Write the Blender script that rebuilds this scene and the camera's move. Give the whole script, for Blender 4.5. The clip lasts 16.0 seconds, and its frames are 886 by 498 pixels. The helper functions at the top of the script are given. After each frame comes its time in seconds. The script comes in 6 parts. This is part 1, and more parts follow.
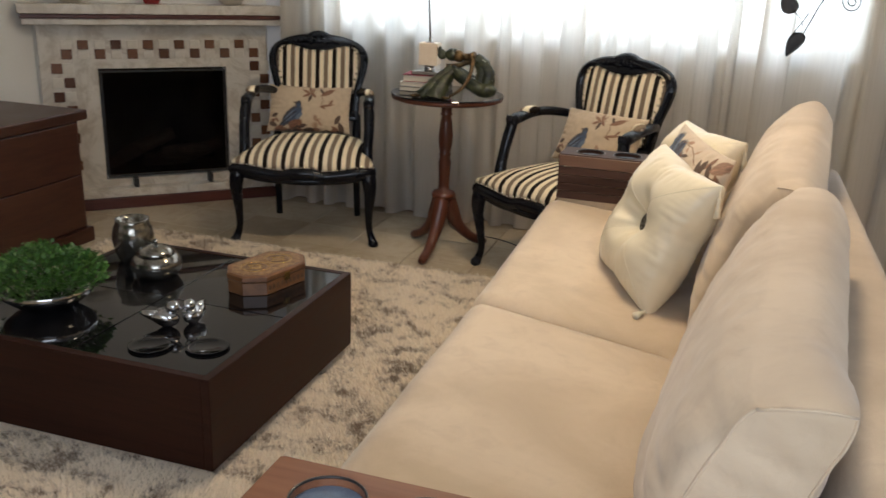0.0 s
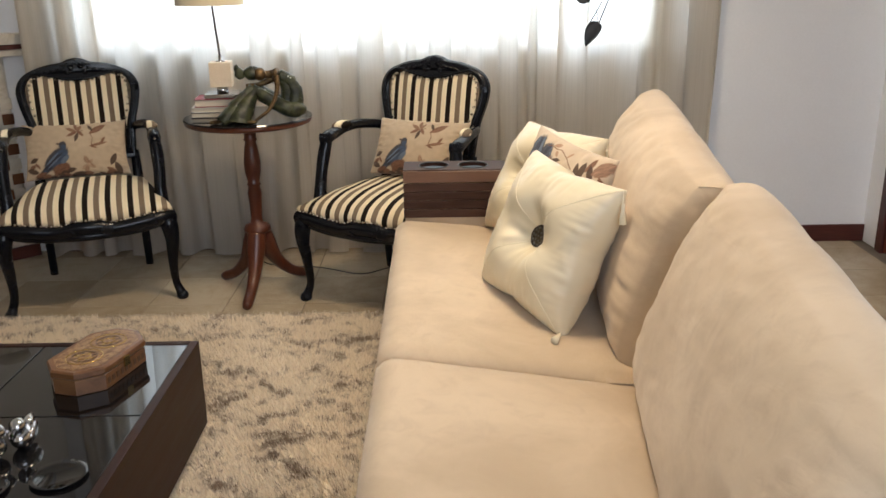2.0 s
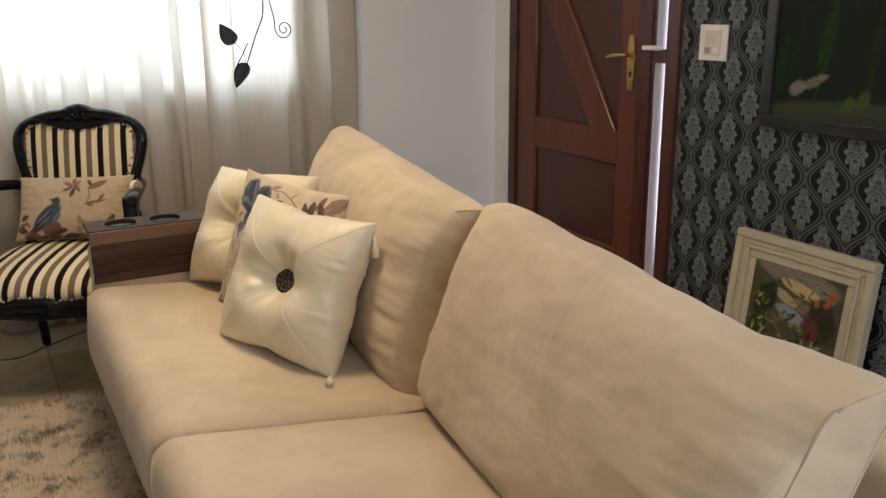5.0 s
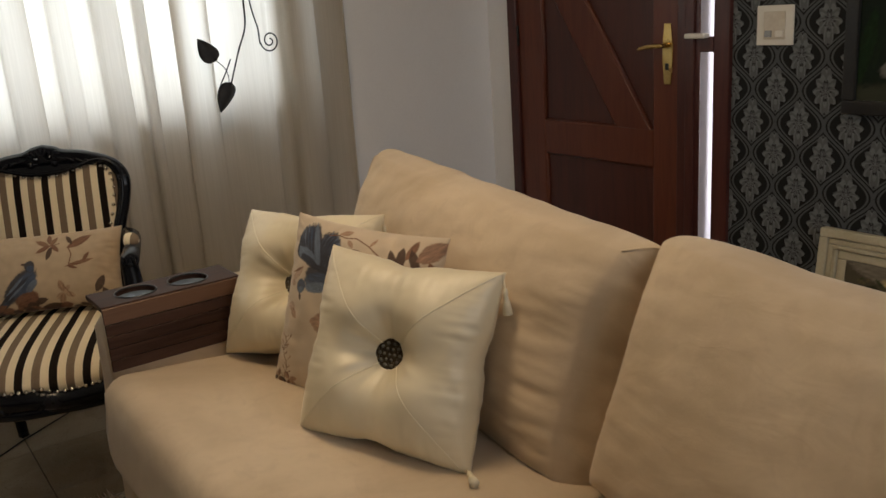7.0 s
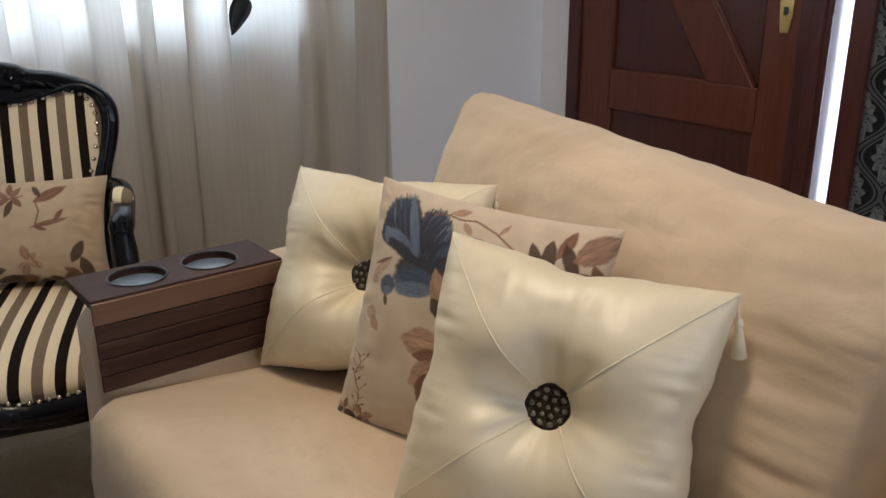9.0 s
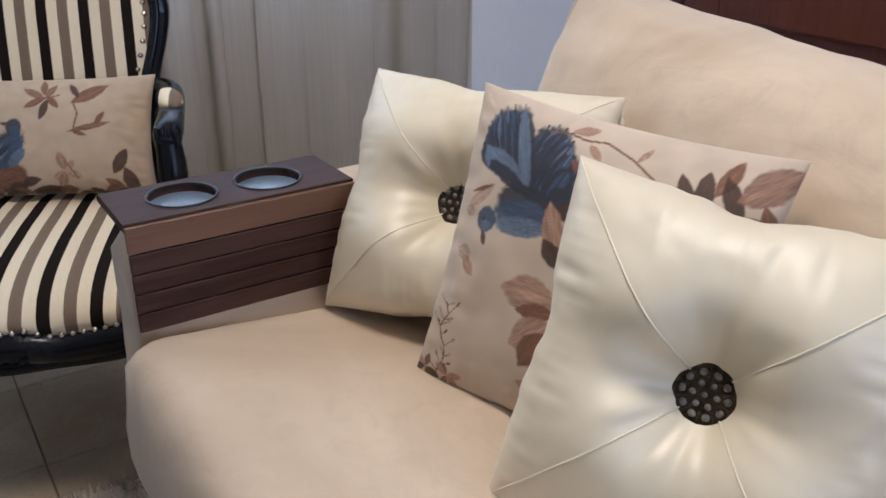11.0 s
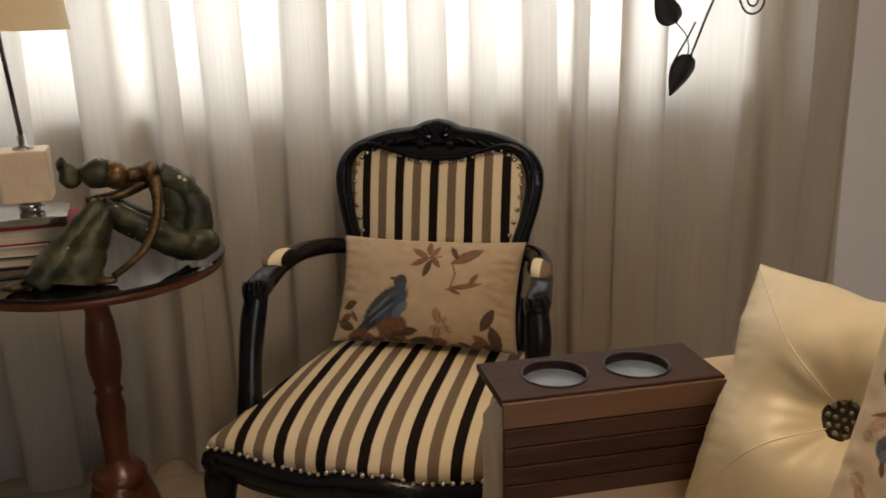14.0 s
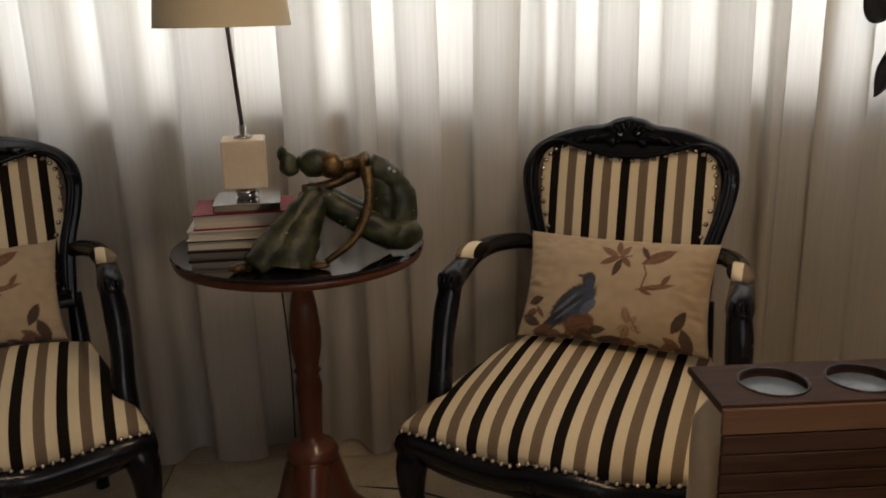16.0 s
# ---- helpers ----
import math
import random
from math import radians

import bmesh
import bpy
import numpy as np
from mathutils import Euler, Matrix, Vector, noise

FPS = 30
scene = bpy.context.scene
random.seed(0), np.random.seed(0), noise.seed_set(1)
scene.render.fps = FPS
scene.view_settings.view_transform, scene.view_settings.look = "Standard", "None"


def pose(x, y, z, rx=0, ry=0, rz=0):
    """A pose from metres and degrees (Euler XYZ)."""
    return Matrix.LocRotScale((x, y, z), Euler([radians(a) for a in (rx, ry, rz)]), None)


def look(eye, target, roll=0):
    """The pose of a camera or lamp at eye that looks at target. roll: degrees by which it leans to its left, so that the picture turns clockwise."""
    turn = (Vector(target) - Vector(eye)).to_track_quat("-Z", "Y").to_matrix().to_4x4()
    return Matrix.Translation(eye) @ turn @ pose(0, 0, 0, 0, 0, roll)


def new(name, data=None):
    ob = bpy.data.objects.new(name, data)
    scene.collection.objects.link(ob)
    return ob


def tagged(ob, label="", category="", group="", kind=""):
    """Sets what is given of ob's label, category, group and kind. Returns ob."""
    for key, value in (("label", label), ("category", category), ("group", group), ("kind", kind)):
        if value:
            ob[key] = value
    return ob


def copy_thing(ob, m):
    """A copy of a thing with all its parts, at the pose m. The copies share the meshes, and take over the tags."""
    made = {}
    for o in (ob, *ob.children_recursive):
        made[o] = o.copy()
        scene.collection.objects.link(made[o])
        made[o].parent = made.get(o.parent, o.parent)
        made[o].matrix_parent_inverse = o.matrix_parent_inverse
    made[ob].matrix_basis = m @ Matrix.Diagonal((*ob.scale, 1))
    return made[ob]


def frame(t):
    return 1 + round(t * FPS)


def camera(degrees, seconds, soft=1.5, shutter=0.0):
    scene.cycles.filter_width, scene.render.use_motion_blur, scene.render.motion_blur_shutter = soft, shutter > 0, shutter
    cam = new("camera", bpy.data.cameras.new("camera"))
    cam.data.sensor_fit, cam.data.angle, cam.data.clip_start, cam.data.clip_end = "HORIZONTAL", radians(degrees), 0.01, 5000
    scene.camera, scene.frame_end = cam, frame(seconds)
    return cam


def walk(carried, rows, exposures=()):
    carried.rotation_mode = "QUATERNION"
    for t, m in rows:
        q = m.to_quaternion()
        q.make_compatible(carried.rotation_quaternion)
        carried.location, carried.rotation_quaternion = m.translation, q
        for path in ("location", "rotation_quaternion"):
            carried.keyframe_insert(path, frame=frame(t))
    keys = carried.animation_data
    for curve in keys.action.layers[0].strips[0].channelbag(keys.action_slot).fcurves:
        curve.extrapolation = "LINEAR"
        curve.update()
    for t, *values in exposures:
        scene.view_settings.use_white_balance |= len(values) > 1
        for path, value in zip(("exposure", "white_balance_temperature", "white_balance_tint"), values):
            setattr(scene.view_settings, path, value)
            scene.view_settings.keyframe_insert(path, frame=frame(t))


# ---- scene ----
# ---- camera ----
cam = camera(54.1, 16.0, soft=1.5, shutter=0.3)
PATH = [
    (0, (0.571, -3.313, 1.343), (-0.007, -1.505, 0.713), 2.2),
    (0.5, (0.49, -3.249, 1.34), (0.087, -1.405, 0.679), 2.9),
    (1, (0.318, -3.233, 1.332), (0.088, -1.368, 0.645), 0.8),
    (1.5, (0.208, -3.185, 1.324), (0.151, -1.323, 0.596), 1.8),
    (2, (0.136, -3.059, 1.339), (0.135, -1.157, 0.721), -0.8),
    (2.5, (0.073, -2.979, 1.344), (0.268, -1.088, 0.722), 1.7),
    (3, (-0.063, -2.965, 1.339), (0.401, -1.114, 0.74), -0.5),
    (3.5, (-0.179, -2.967, 1.343), (0.468, -1.173, 0.743), -1.1),
    (4, (-0.226, -2.957, 1.344), (0.568, -1.216, 0.763), 0.6),
    (4.5, (-0.244, -2.96, 1.338), (0.622, -1.243, 0.787), 0.5),
    (7, (-0.453, -2.264, 1.33), (0.645, -0.682, 0.789), -3.9),
    (7.5, (-0.467, -2.06, 1.29), (0.652, -0.514, 0.693), -2.5),
    (8, (-0.411, -1.855, 1.261), (0.698, -0.301, 0.664), -1.7),
    (8.5, (-0.38, -1.692, 1.248), (0.779, -0.181, 0.637), -0.7),
    (11, (-0.241, -1.298, 1.143), (0.768, 0.218, 0.317), 0.5),
    (11.5, (-0.249, -1.289, 1.14), (0.632, 0.322, 0.348), -1.3),
    (12, (-0.269, -1.274, 1.146), (0.5, 0.431, 0.437), -2.3),
    (12.5, (-0.287, -1.26, 1.173), (0.447, 0.498, 0.565), -2.0),
    (13, (-0.285, -1.252, 1.191), (0.394, 0.553, 0.661), -1.9),
    (13.5, (-0.292, -1.252, 1.206), (0.252, 0.597, 0.674), -1.0),
    (14, (-0.32, -1.26, 1.227), (0.08, 0.627, 0.697), -1.2),
    (14.5, (-0.349, -1.263, 1.246), (-0.023, 0.65, 0.765), -0.5),
    (15, (-0.383, -1.274, 1.256), (-0.179, 0.654, 0.763), -0.4),
    (15.5, (-0.419, -1.277, 1.258), (-0.253, 0.656, 0.775), -0.4),
    (16, (-0.453, -1.253, 1.231), (-0.352, 0.672, 0.699), -1.2),
]
EXPOSURES = [(0.0, -0.23, 6150, 11), (0.5, -0.02, 6250, 11), (1.0, 0.03, 6300, 11), (1.5, 0.1, 5700, 11), (2.0, 0.0, 6200, 11), (2.5, -0.3, 6400, 11), (3.0, -0.3, 6500, 11), (3.5, -0.35, 6600, 11), (4.5, -0.38, 6450, 11),
             (7.0, -1.24, 6900, 12), (7.5, -0.72, 6600, 11), (8.5, -0.72, 6000, 11), (11.0, -0.28, 4950, 15), (12.0, -0.3, 5000, 14), (12.5, -0.36, 5900, 14), (13.0, -0.9, 6450, 15), (13.5, -0.98, 7400, 17), (14.5, -1.03, 7300, 17), (16.0, -1.35, 7200, 17)]
walk(cam, [(t, look(eye, target, roll)) for t, eye, target, roll in PATH], EXPOSURES)

# ---- world and light ----
world = bpy.data.worlds.new("daylight")
scene.world = world
world.use_nodes = True
wt = world.node_tree
sky = wt.nodes.new("ShaderNodeTexSky")
sky.sky_type = "NISHITA"
sky.sun_disc = False
sky.sun_elevation, sky.sun_rotation = radians(50), radians(150)
wt.links.new(sky.outputs[0], wt.nodes["Background"].inputs[0])
wt.nodes["Background"].inputs[1].default_value = 0.15


def area_lamp(name, m, w, h, energy, color):
    d = bpy.data.lights.new(name, "AREA")
    d.shape, d.size, d.size_y, d.energy, d.color = "RECTANGLE", w, h, energy, color
    ob = new(name, d)
    ob.matrix_world = m
    return ob


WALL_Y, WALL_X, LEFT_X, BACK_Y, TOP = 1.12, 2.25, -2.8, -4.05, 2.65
WIN_X0, WIN_X1, WIN_Z0, WIN_Z1 = -1.55, 1.12, 0.99, 2.15
area_lamp("window_daylight", pose(-0.21, WALL_Y + 0.12, 1.57, -90, 0, 0), 2.6, 1.1, 94, (0.74, 0.87, 1.0))
# daylight through the unseen south opening, assumed from cool light on south-facing sides
area_lamp("south_opening_daylight", pose(0.85, BACK_Y - 0.08, 1.62, 90, 0, 0), 2.3, 1.3, 45, (0.90, 0.945, 1.0))
# unseen lamp, added to supply the warm light on seats and pillows
area_lamp("added_overhead_light", pose(0.25, -0.68, 2.555, 0, 0, 0), 0.42, 0.42, 34, (1.0, 0.77, 0.50))

# ---- materials ----


class Sock:
    """A node socket with arithmetic."""

    def __init__(self, nt, s):
        self.nt, self.s = nt, s

    def op(self, kind, *others):
        n = self.nt.nodes.new("ShaderNodeMath")
        n.operation = kind
        for i, o in enumerate((self, *others)):
            if isinstance(o, Sock):
                self.nt.links.new(o.s, n.inputs[i])
            else:
                n.inputs[i].default_value = o
        return Sock(self.nt, n.outputs[0])

    def __add__(self, o): return self.op("ADD", o)
    def __sub__(self, o): return self.op("SUBTRACT", o)
    def __mul__(self, o): return self.op("MULTIPLY", o)
    def cos(self): return self.op("COSINE")
    def abs(self): return self.op("ABSOLUTE")
    def round(self): return self.op("ROUND")
    def fract(self): return self.op("FRACT")
    def less(self, o): return self.op("LESS_THAN", o)
    def more(self, o): return self.op("GREATER_THAN", o)
    def sqrt(self): return self.op("SQRT")
    def smooth(self, a, b):
        n = self.nt.nodes.new("ShaderNodeMapRange")
        n.interpolation_type = "SMOOTHSTEP"
        self.nt.links.new(self.s, n.inputs[0])
        n.inputs[1].default_value, n.inputs[2].default_value = a, b
        return Sock(self.nt, n.outputs[0])


class Mat:
    """A principled material with a few shorthands."""

    def __init__(self, name, rough=0.5, metal=0.0, **extra):
        self.m = bpy.data.materials.new(name)
        self.m.use_nodes = True
        self.nt = self.m.node_tree
        self.b = self.nt.nodes["Principled BSDF"]
        self.b.inputs["Roughness"].default_value = rough
        self.b.inputs["Metallic"].default_value = metal
        for k, v in extra.items():
            self.b.inputs[k.replace("_", " ")].default_value = v
        self.co = self.nt.nodes.new("ShaderNodeTexCoord")

    def coord(self, kind="Object", scale=(1, 1, 1)):
        mp = self.nt.nodes.new("ShaderNodeMapping")
        mp.inputs["Scale"].default_value = scale
        self.nt.links.new(self.co.outputs[kind], mp.inputs[0])
        return mp.outputs[0]

    def xyz(self, kind="Object"):
        s = self.nt.nodes.new("ShaderNodeSeparateXYZ")
        self.nt.links.new(self.co.outputs[kind], s.inputs[0])
        return [Sock(self.nt, o) for o in s.outputs]

    def noise(self, scale, detail=4.0, stretch=(1, 1, 1), rough=0.55, warp=0.0):
        n = self.nt.nodes.new("ShaderNodeTexNoise")
        n.inputs["Scale"].default_value, n.inputs["Detail"].default_value = scale, detail
        n.inputs["Roughness"].default_value, n.inputs["Distortion"].default_value = rough, warp
        self.nt.links.new(self.coord(scale=stretch), n.inputs["Vector"])
        return Sock(self.nt, n.outputs[0])

    def voronoi(self, scale, feature="F1", stretch=(1, 1, 1)):
        n = self.nt.nodes.new("ShaderNodeTexVoronoi")
        n.feature = feature
        n.inputs["Scale"].default_value = scale
        self.nt.links.new(self.coord(scale=stretch), n.inputs["Vector"])
        return Sock(self.nt, n.outputs[0])

    def random(self):
        n = self.nt.nodes.new("ShaderNodeObjectInfo")
        return Sock(self.nt, n.outputs["Random"])

    def island(self):
        n = self.nt.nodes.new("ShaderNodeNewGeometry")
        return Sock(self.nt, n.outputs["Random Per Island"])

    def mix(self, fac, a, b):
        n = self.nt.nodes.new("ShaderNodeMix")
        n.data_type = "RGBA"
        for i, v in ((0, fac), (6, a), (7, b)):
            if isinstance(v, Sock):
                self.nt.links.new(v.s, n.inputs[i])
            elif i == 0:
                n.inputs[0].default_value = v
            else:
                n.inputs[i].default_value = (*v, 1)
        return Sock(self.nt, n.outputs[2])

    def color(self, c):
        if isinstance(c, Sock):
            self.nt.links.new(c.s, self.b.inputs["Base Color"])
        else:
            self.b.inputs["Base Color"].default_value = (*c, 1)
        return self

    def rough(self, r):
        self.nt.links.new(r.s, self.b.inputs["Roughness"])
        return self

    def bump(self, h, strength=0.3, dist=0.002):
        n = self.nt.nodes.new("ShaderNodeBump")
        n.inputs["Strength"].default_value, n.inputs["Distance"].default_value = strength, dist
        self.nt.links.new(h.s, n.inputs["Height"])
        self.nt.links.new(n.outputs[0], self.b.inputs["Normal"])
        return self


def speckled(name, c1, c2, big, fine, rough, bump=0.2, dist=0.001, stretch=(1, 1, 1), metal=0.0, **extra):
    """Two colours mixed by a broad and a fine noise, with relief."""
    m = Mat(name, rough, metal, **extra)
    a, f = m.noise(big, 4, stretch), m.noise(fine, 5, stretch)
    m.color(m.mix((a * 0.65 + f * 0.35).smooth(0.35, 0.65), c1, c2))
    m.bump(f, bump, dist)
    m.rough((a * 0.25) + (rough - 0.12))
    return m.m


def wood(name, c1, c2, grain=(2, 30, 30), rough=0.35, coat=0.2, spec=0.4):
    m = Mat(name, rough, Coat_Weight=coat, Coat_Roughness=0.15, Specular_IOR_Level=spec)
    g = m.noise(2.2, 6, grain, 0.6, 0.6)
    f = m.noise(9, 3, grain)
    v = m.random()
    m.color(m.mix((g * 0.75 + f * 0.25 + v * 0.12).smooth(0.35, 0.75), c1, c2))
    m.bump(f, 0.12, 0.0006)
    m.rough(g * 0.2 + (rough - 0.1))
    return m.m


M = {}
M["wall"] = speckled("wall_paint", (0.83, 0.84, 0.87), (0.79, 0.80, 0.83), 2.0, 90, 0.75, 0.12, 0.0008)
M["wall_warm"] = speckled("warm_white_paint", (0.74, 0.71, 0.66), (0.70, 0.67, 0.61), 2.0, 90, 0.75, 0.12, 0.0008)
M["ceiling"] = speckled("ceiling_paint", (0.78, 0.77, 0.74), (0.75, 0.74, 0.71), 1.5, 80, 0.85, 0.1, 0.0006)
M["grout"] = speckled("grout", (0.20, 0.165, 0.12), (0.15, 0.12, 0.09), 6, 120, 0.85, 0.3)
m = Mat("floor_tile", 0.2, Specular_IOR_Level=0.5)
a, f, v = m.noise(7, 6, rough=0.65, warp=0.8), m.noise(160, 2), m.random()
c = m.mix((a + v * 0.35 - 0.15).smooth(0.3, 0.75), (0.43, 0.35, 0.24), (0.54, 0.455, 0.33))
m.color(m.mix(f.smooth(0.62, 0.72), c, (0.26, 0.18, 0.10)))
m.rough(a * 0.25 + 0.10)
M["tile"] = m.bump(a, 0.05, 0.002).m
M["baseboard"] = wood("baseboard_wood", (0.055, 0.012, 0.010), (0.10, 0.028, 0.02), (1, 1, 12))
M["door"] = wood("door_wood", (0.085, 0.018, 0.010), (0.132, 0.035, 0.017), (14, 14, 1.2), 0.38, 0.15)
M["door_panel"] = wood("door_panel_wood", (0.045, 0.012, 0.009), (0.075, 0.02, 0.014), (14, 14, 1.2), 0.42, 0.2)
M["door_frame"] = wood("door_frame_wood", (0.05, 0.012, 0.010), (0.085, 0.022, 0.017), (14, 14, 1.2), 0.4, 0.2)
M["table_wood"] = wood("coffee_table_wood", (0.017, 0.0052, 0.0034), (0.032, 0.0108, 0.0064), (1.5, 1.5, 18), 0.45, 0.0, 0.2)
M["cabinet_wood"] = wood("cabinet_wood", (0.042, 0.014, 0.008), (0.070, 0.026, 0.014), (1.5, 1.5, 14), 0.36, 0.12)
M["red_wood"] = wood("turned_red_wood", (0.065, 0.016, 0.008), (0.11, 0.032, 0.014), (12, 12, 1.5), 0.32, 0.2)
M["tray_wood"] = wood("tray_wood", (0.034, 0.0165, 0.0115), (0.074, 0.039, 0.029), (1.6, 26, 26), 0.5, 0.0, 0.12)
M["tray_edge"] = wood("tray_edge_wood", (0.11, 0.052, 0.030), (0.16, 0.082, 0.048), (1.6, 22, 22), 0.45, 0.05)
M["tray_red"] = wood("near_tray_wood", (0.19, 0.075, 0.035), (0.26, 0.115, 0.06), (1.6, 22, 22), 0.36, 0.15)
M["box_wood"] = wood("box_wood", (0.13, 0.055, 0.022), (0.21, 0.10, 0.042), (18, 3, 18), 0.35, 0.3)
M["inlay"] = speckled("inlay", (0.36, 0.22, 0.10), (0.12, 0.05, 0.02), 60, 240, 0.4)
M["inlay_dark"] = speckled("dark_inlay", (0.06, 0.028, 0.014), (0.10, 0.05, 0.025), 60, 240, 0.35)
m = Mat("black_glass", 0.03, Specular_IOR_Level=0.55)
m.color((0.006, 0.006, 0.007))
M["black_glass"] = m.rough(m.noise(3, 4).smooth(0.45, 0.8) * 0.06 + 0.02).m
m = Mat("black_lacquer", 0.25, Specular_IOR_Level=0.3)
a = m.noise(14, 4)
m.color(m.mix(a.smooth(0.55, 0.8), (0.004, 0.0045, 0.007), (0.010, 0.010, 0.012)))
M["lacquer"] = m.rough(a * 0.22 + 0.14).bump(m.noise(45, 3), 0.12, 0.001).m
m = Mat("stripe_fabric", 0.9, Specular_IOR_Level=0.06)
x, y, z = m.xyz()
w = m.noise(6, 2) * 0.0016
t = ((x + w) * (1 / 0.087) + 0.125).fract()
weave = m.noise(420, 2, (1, 0.25, 1))
cream = m.mix(weave, (0.74, 0.62, 0.42), (0.84, 0.73, 0.53))
taupe = m.mix(weave, (0.165, 0.118, 0.078), (0.245, 0.18, 0.125))
ink = m.mix(weave, (0.010, 0.007, 0.005), (0.024, 0.017, 0.013))
c = m.mix(t.more(0.5) * t.less(0.75), cream, taupe)
m.color(m.mix(t.less(0.25), c, ink))
M["stripe"] = m.bump(weave, 0.35, 0.0008).m
m = Mat("printed_linen", 0.85, Sheen_Weight=0.15)
at = m.nt.nodes.new("ShaderNodeAttribute")
at.attribute_name = "print"
weave = m.noise(520, 2)
blot = m.noise(18, 4)
m.color(m.mix(weave * 0.05 + blot * 0.02, Sock(m.nt, at.outputs["Color"]), (0.60, 0.47, 0.33)))
M["print"] = m.bump(weave, 0.4, 0.0006).m
m = Mat("satin", 0.3, Sheen_Weight=0.2, Sheen_Roughness=0.3, Specular_IOR_Level=0.6)
a = m.noise(9, 4)
m.color(m.mix(a, (0.71, 0.62, 0.435), (0.78, 0.70, 0.52)))
fine = m.noise(700, 1, (1, 0.15, 1))
soft = m.noise(14, 2, (1, 1, 1), 0.4, 0.3)
M["satin"] = m.rough(a * 0.08 + 0.37).bump(fine * 0.03 + soft, 0.05, 0.004).m
M["satin_cord"] = speckled("satin_cord", (0.82, 0.75, 0.58), (0.76, 0.68, 0.50), 40, 500, 0.5, 0.3)
m = Mat("suede", 0.88, Sheen_Weight=0.3, Sheen_Roughness=0.45)
a, b2, f = m.noise(2.6, 5, rough=0.55, warp=0.8), m.noise(17, 5, rough=0.65, warp=0.8), m.noise(900, 2)
c = m.mix(a.smooth(0.3, 0.7), (0.49, 0.375, 0.245), (0.66, 0.53, 0.375))
c = m.mix(b2.smooth(0.45, 0.75) * 0.4, c, (0.48, 0.36, 0.245))
m.color(m.mix(f * 0.18, c, (0.74, 0.62, 0.48)))
fold = m.noise(16, 4, (1, 0.5, 1), 0.55, 1.4)
M["suede"] = m.bump(f * 0.12 + b2 * 0.35 + fold * 0.8, 0.35, 0.006).m
M["bronze"] = speckled("dark_bronze", (0.045, 0.033, 0.022), (0.10, 0.075, 0.045), 60, 400, 0.35, 0.3, metal=0.9)
M["stone_bead"] = speckled("glass_bead", (0.10, 0.09, 0.075), (0.20, 0.185, 0.15), 50, 300, 0.16, Specular_IOR_Level=0.9)
M["nail"] = speckled("nail_metal", (0.74, 0.67, 0.55), (0.48, 0.42, 0.33), 80, 300, 0.22, metal=1.0)
m = Mat("chrome", 0.06, 1.0)
m.color((0.50, 0.50, 0.51))
M["chrome"] = m.rough(m.noise(30, 3) * 0.08 + 0.03).m
m = Mat("mercury_glass", 0.14, 0.85, Coat_Weight=0.5)
a = m.noise(38, 5, rough=0.7)
m.color(m.mix(a.smooth(0.4, 0.65), (0.30, 0.29, 0.26), (0.10, 0.085, 0.06)))
M["mercury"] = m.rough(a * 0.25 + 0.04).bump(a, 0.2, 0.001).m
M["brass"] = speckled("brass", (0.62, 0.45, 0.18), (0.50, 0.34, 0.12), 20, 200, 0.25, 0.1, metal=1.0)
M["steel"] = speckled("dark_steel", (0.03, 0.03, 0.032), (0.05, 0.048, 0.046), 20, 200, 0.45, 0.2, metal=0.7)
M["gunmetal"] = speckled("lamp_stem_metal", (0.22, 0.20, 0.18), (0.14, 0.13, 0.12), 20, 200, 0.3, 0.1, metal=1.0)
# the blue in this colour stands in for reflected window light
M["rubber"] = speckled("cup_liner", (0.17, 0.215, 0.28), (0.13, 0.165, 0.22), 30, 300, 0.2)
M["black_rim"] = speckled("cup_rim", (0.012, 0.012, 0.013), (0.02, 0.02, 0.02), 30, 300, 0.3)
M["plastic"] = speckled("black_plastic", (0.015, 0.015, 0.016), (0.03, 0.03, 0.03), 30, 300, 0.4)
M["button_grey"] = speckled("grey_key", (0.35, 0.36, 0.37), (0.28, 0.29, 0.30), 30, 300, 0.5)
M["button_red"] = speckled("red_key", (0.45, 0.05, 0.04), (0.35, 0.04, 0.03), 30, 300, 0.5)
M["button_green"] = speckled("green_key", (0.05, 0.25, 0.18), (0.04, 0.2, 0.14), 30, 300, 0.5)
m = Mat("shade_fabric", 0.8, Sheen_Weight=0.2, Transmission_Weight=0.0)
f = m.noise(350, 2)
m.color(m.mix(f, (0.72, 0.60, 0.40), (0.80, 0.69, 0.49)))
M["shade"] = m.bump(f, 0.3, 0.0005).m
M["alabaster"] = speckled("cream_stone", (0.72, 0.58, 0.42), (0.80, 0.68, 0.52), 12, 140, 0.35, 0.08)
M["paper"] = speckled("paper", (0.62, 0.55, 0.44), (0.52, 0.46, 0.36), 20, 400, 0.8, 0.4, stretch=(0.05, 0.05, 6))
M["book_red"] = speckled("red_cover", (0.26, 0.012, 0.028), (0.19, 0.009, 0.02), 12, 200, 0.5, Specular_IOR_Level=0.2)
M["book_white"] = speckled("pale_cover", (0.62, 0.58, 0.52), (0.55, 0.51, 0.45), 12, 200, 0.5)
M["book_dark"] = speckled("dark_cover", (0.035, 0.025, 0.025), (0.05, 0.04, 0.035), 12, 200, 0.4)
m = Mat("green_glaze", 0.42, Specular_IOR_Level=0.4)
a = m.noise(26, 5)
spots = m.voronoi(46).less(0.17) * m.noise(14, 2).more(0.53)
c = m.mix(a.smooth(0.35, 0.7), (0.010, 0.013, 0.007), (0.062, 0.066, 0.030))
m.color(m.mix(spots, c, (0.40, 0.42, 0.34)))
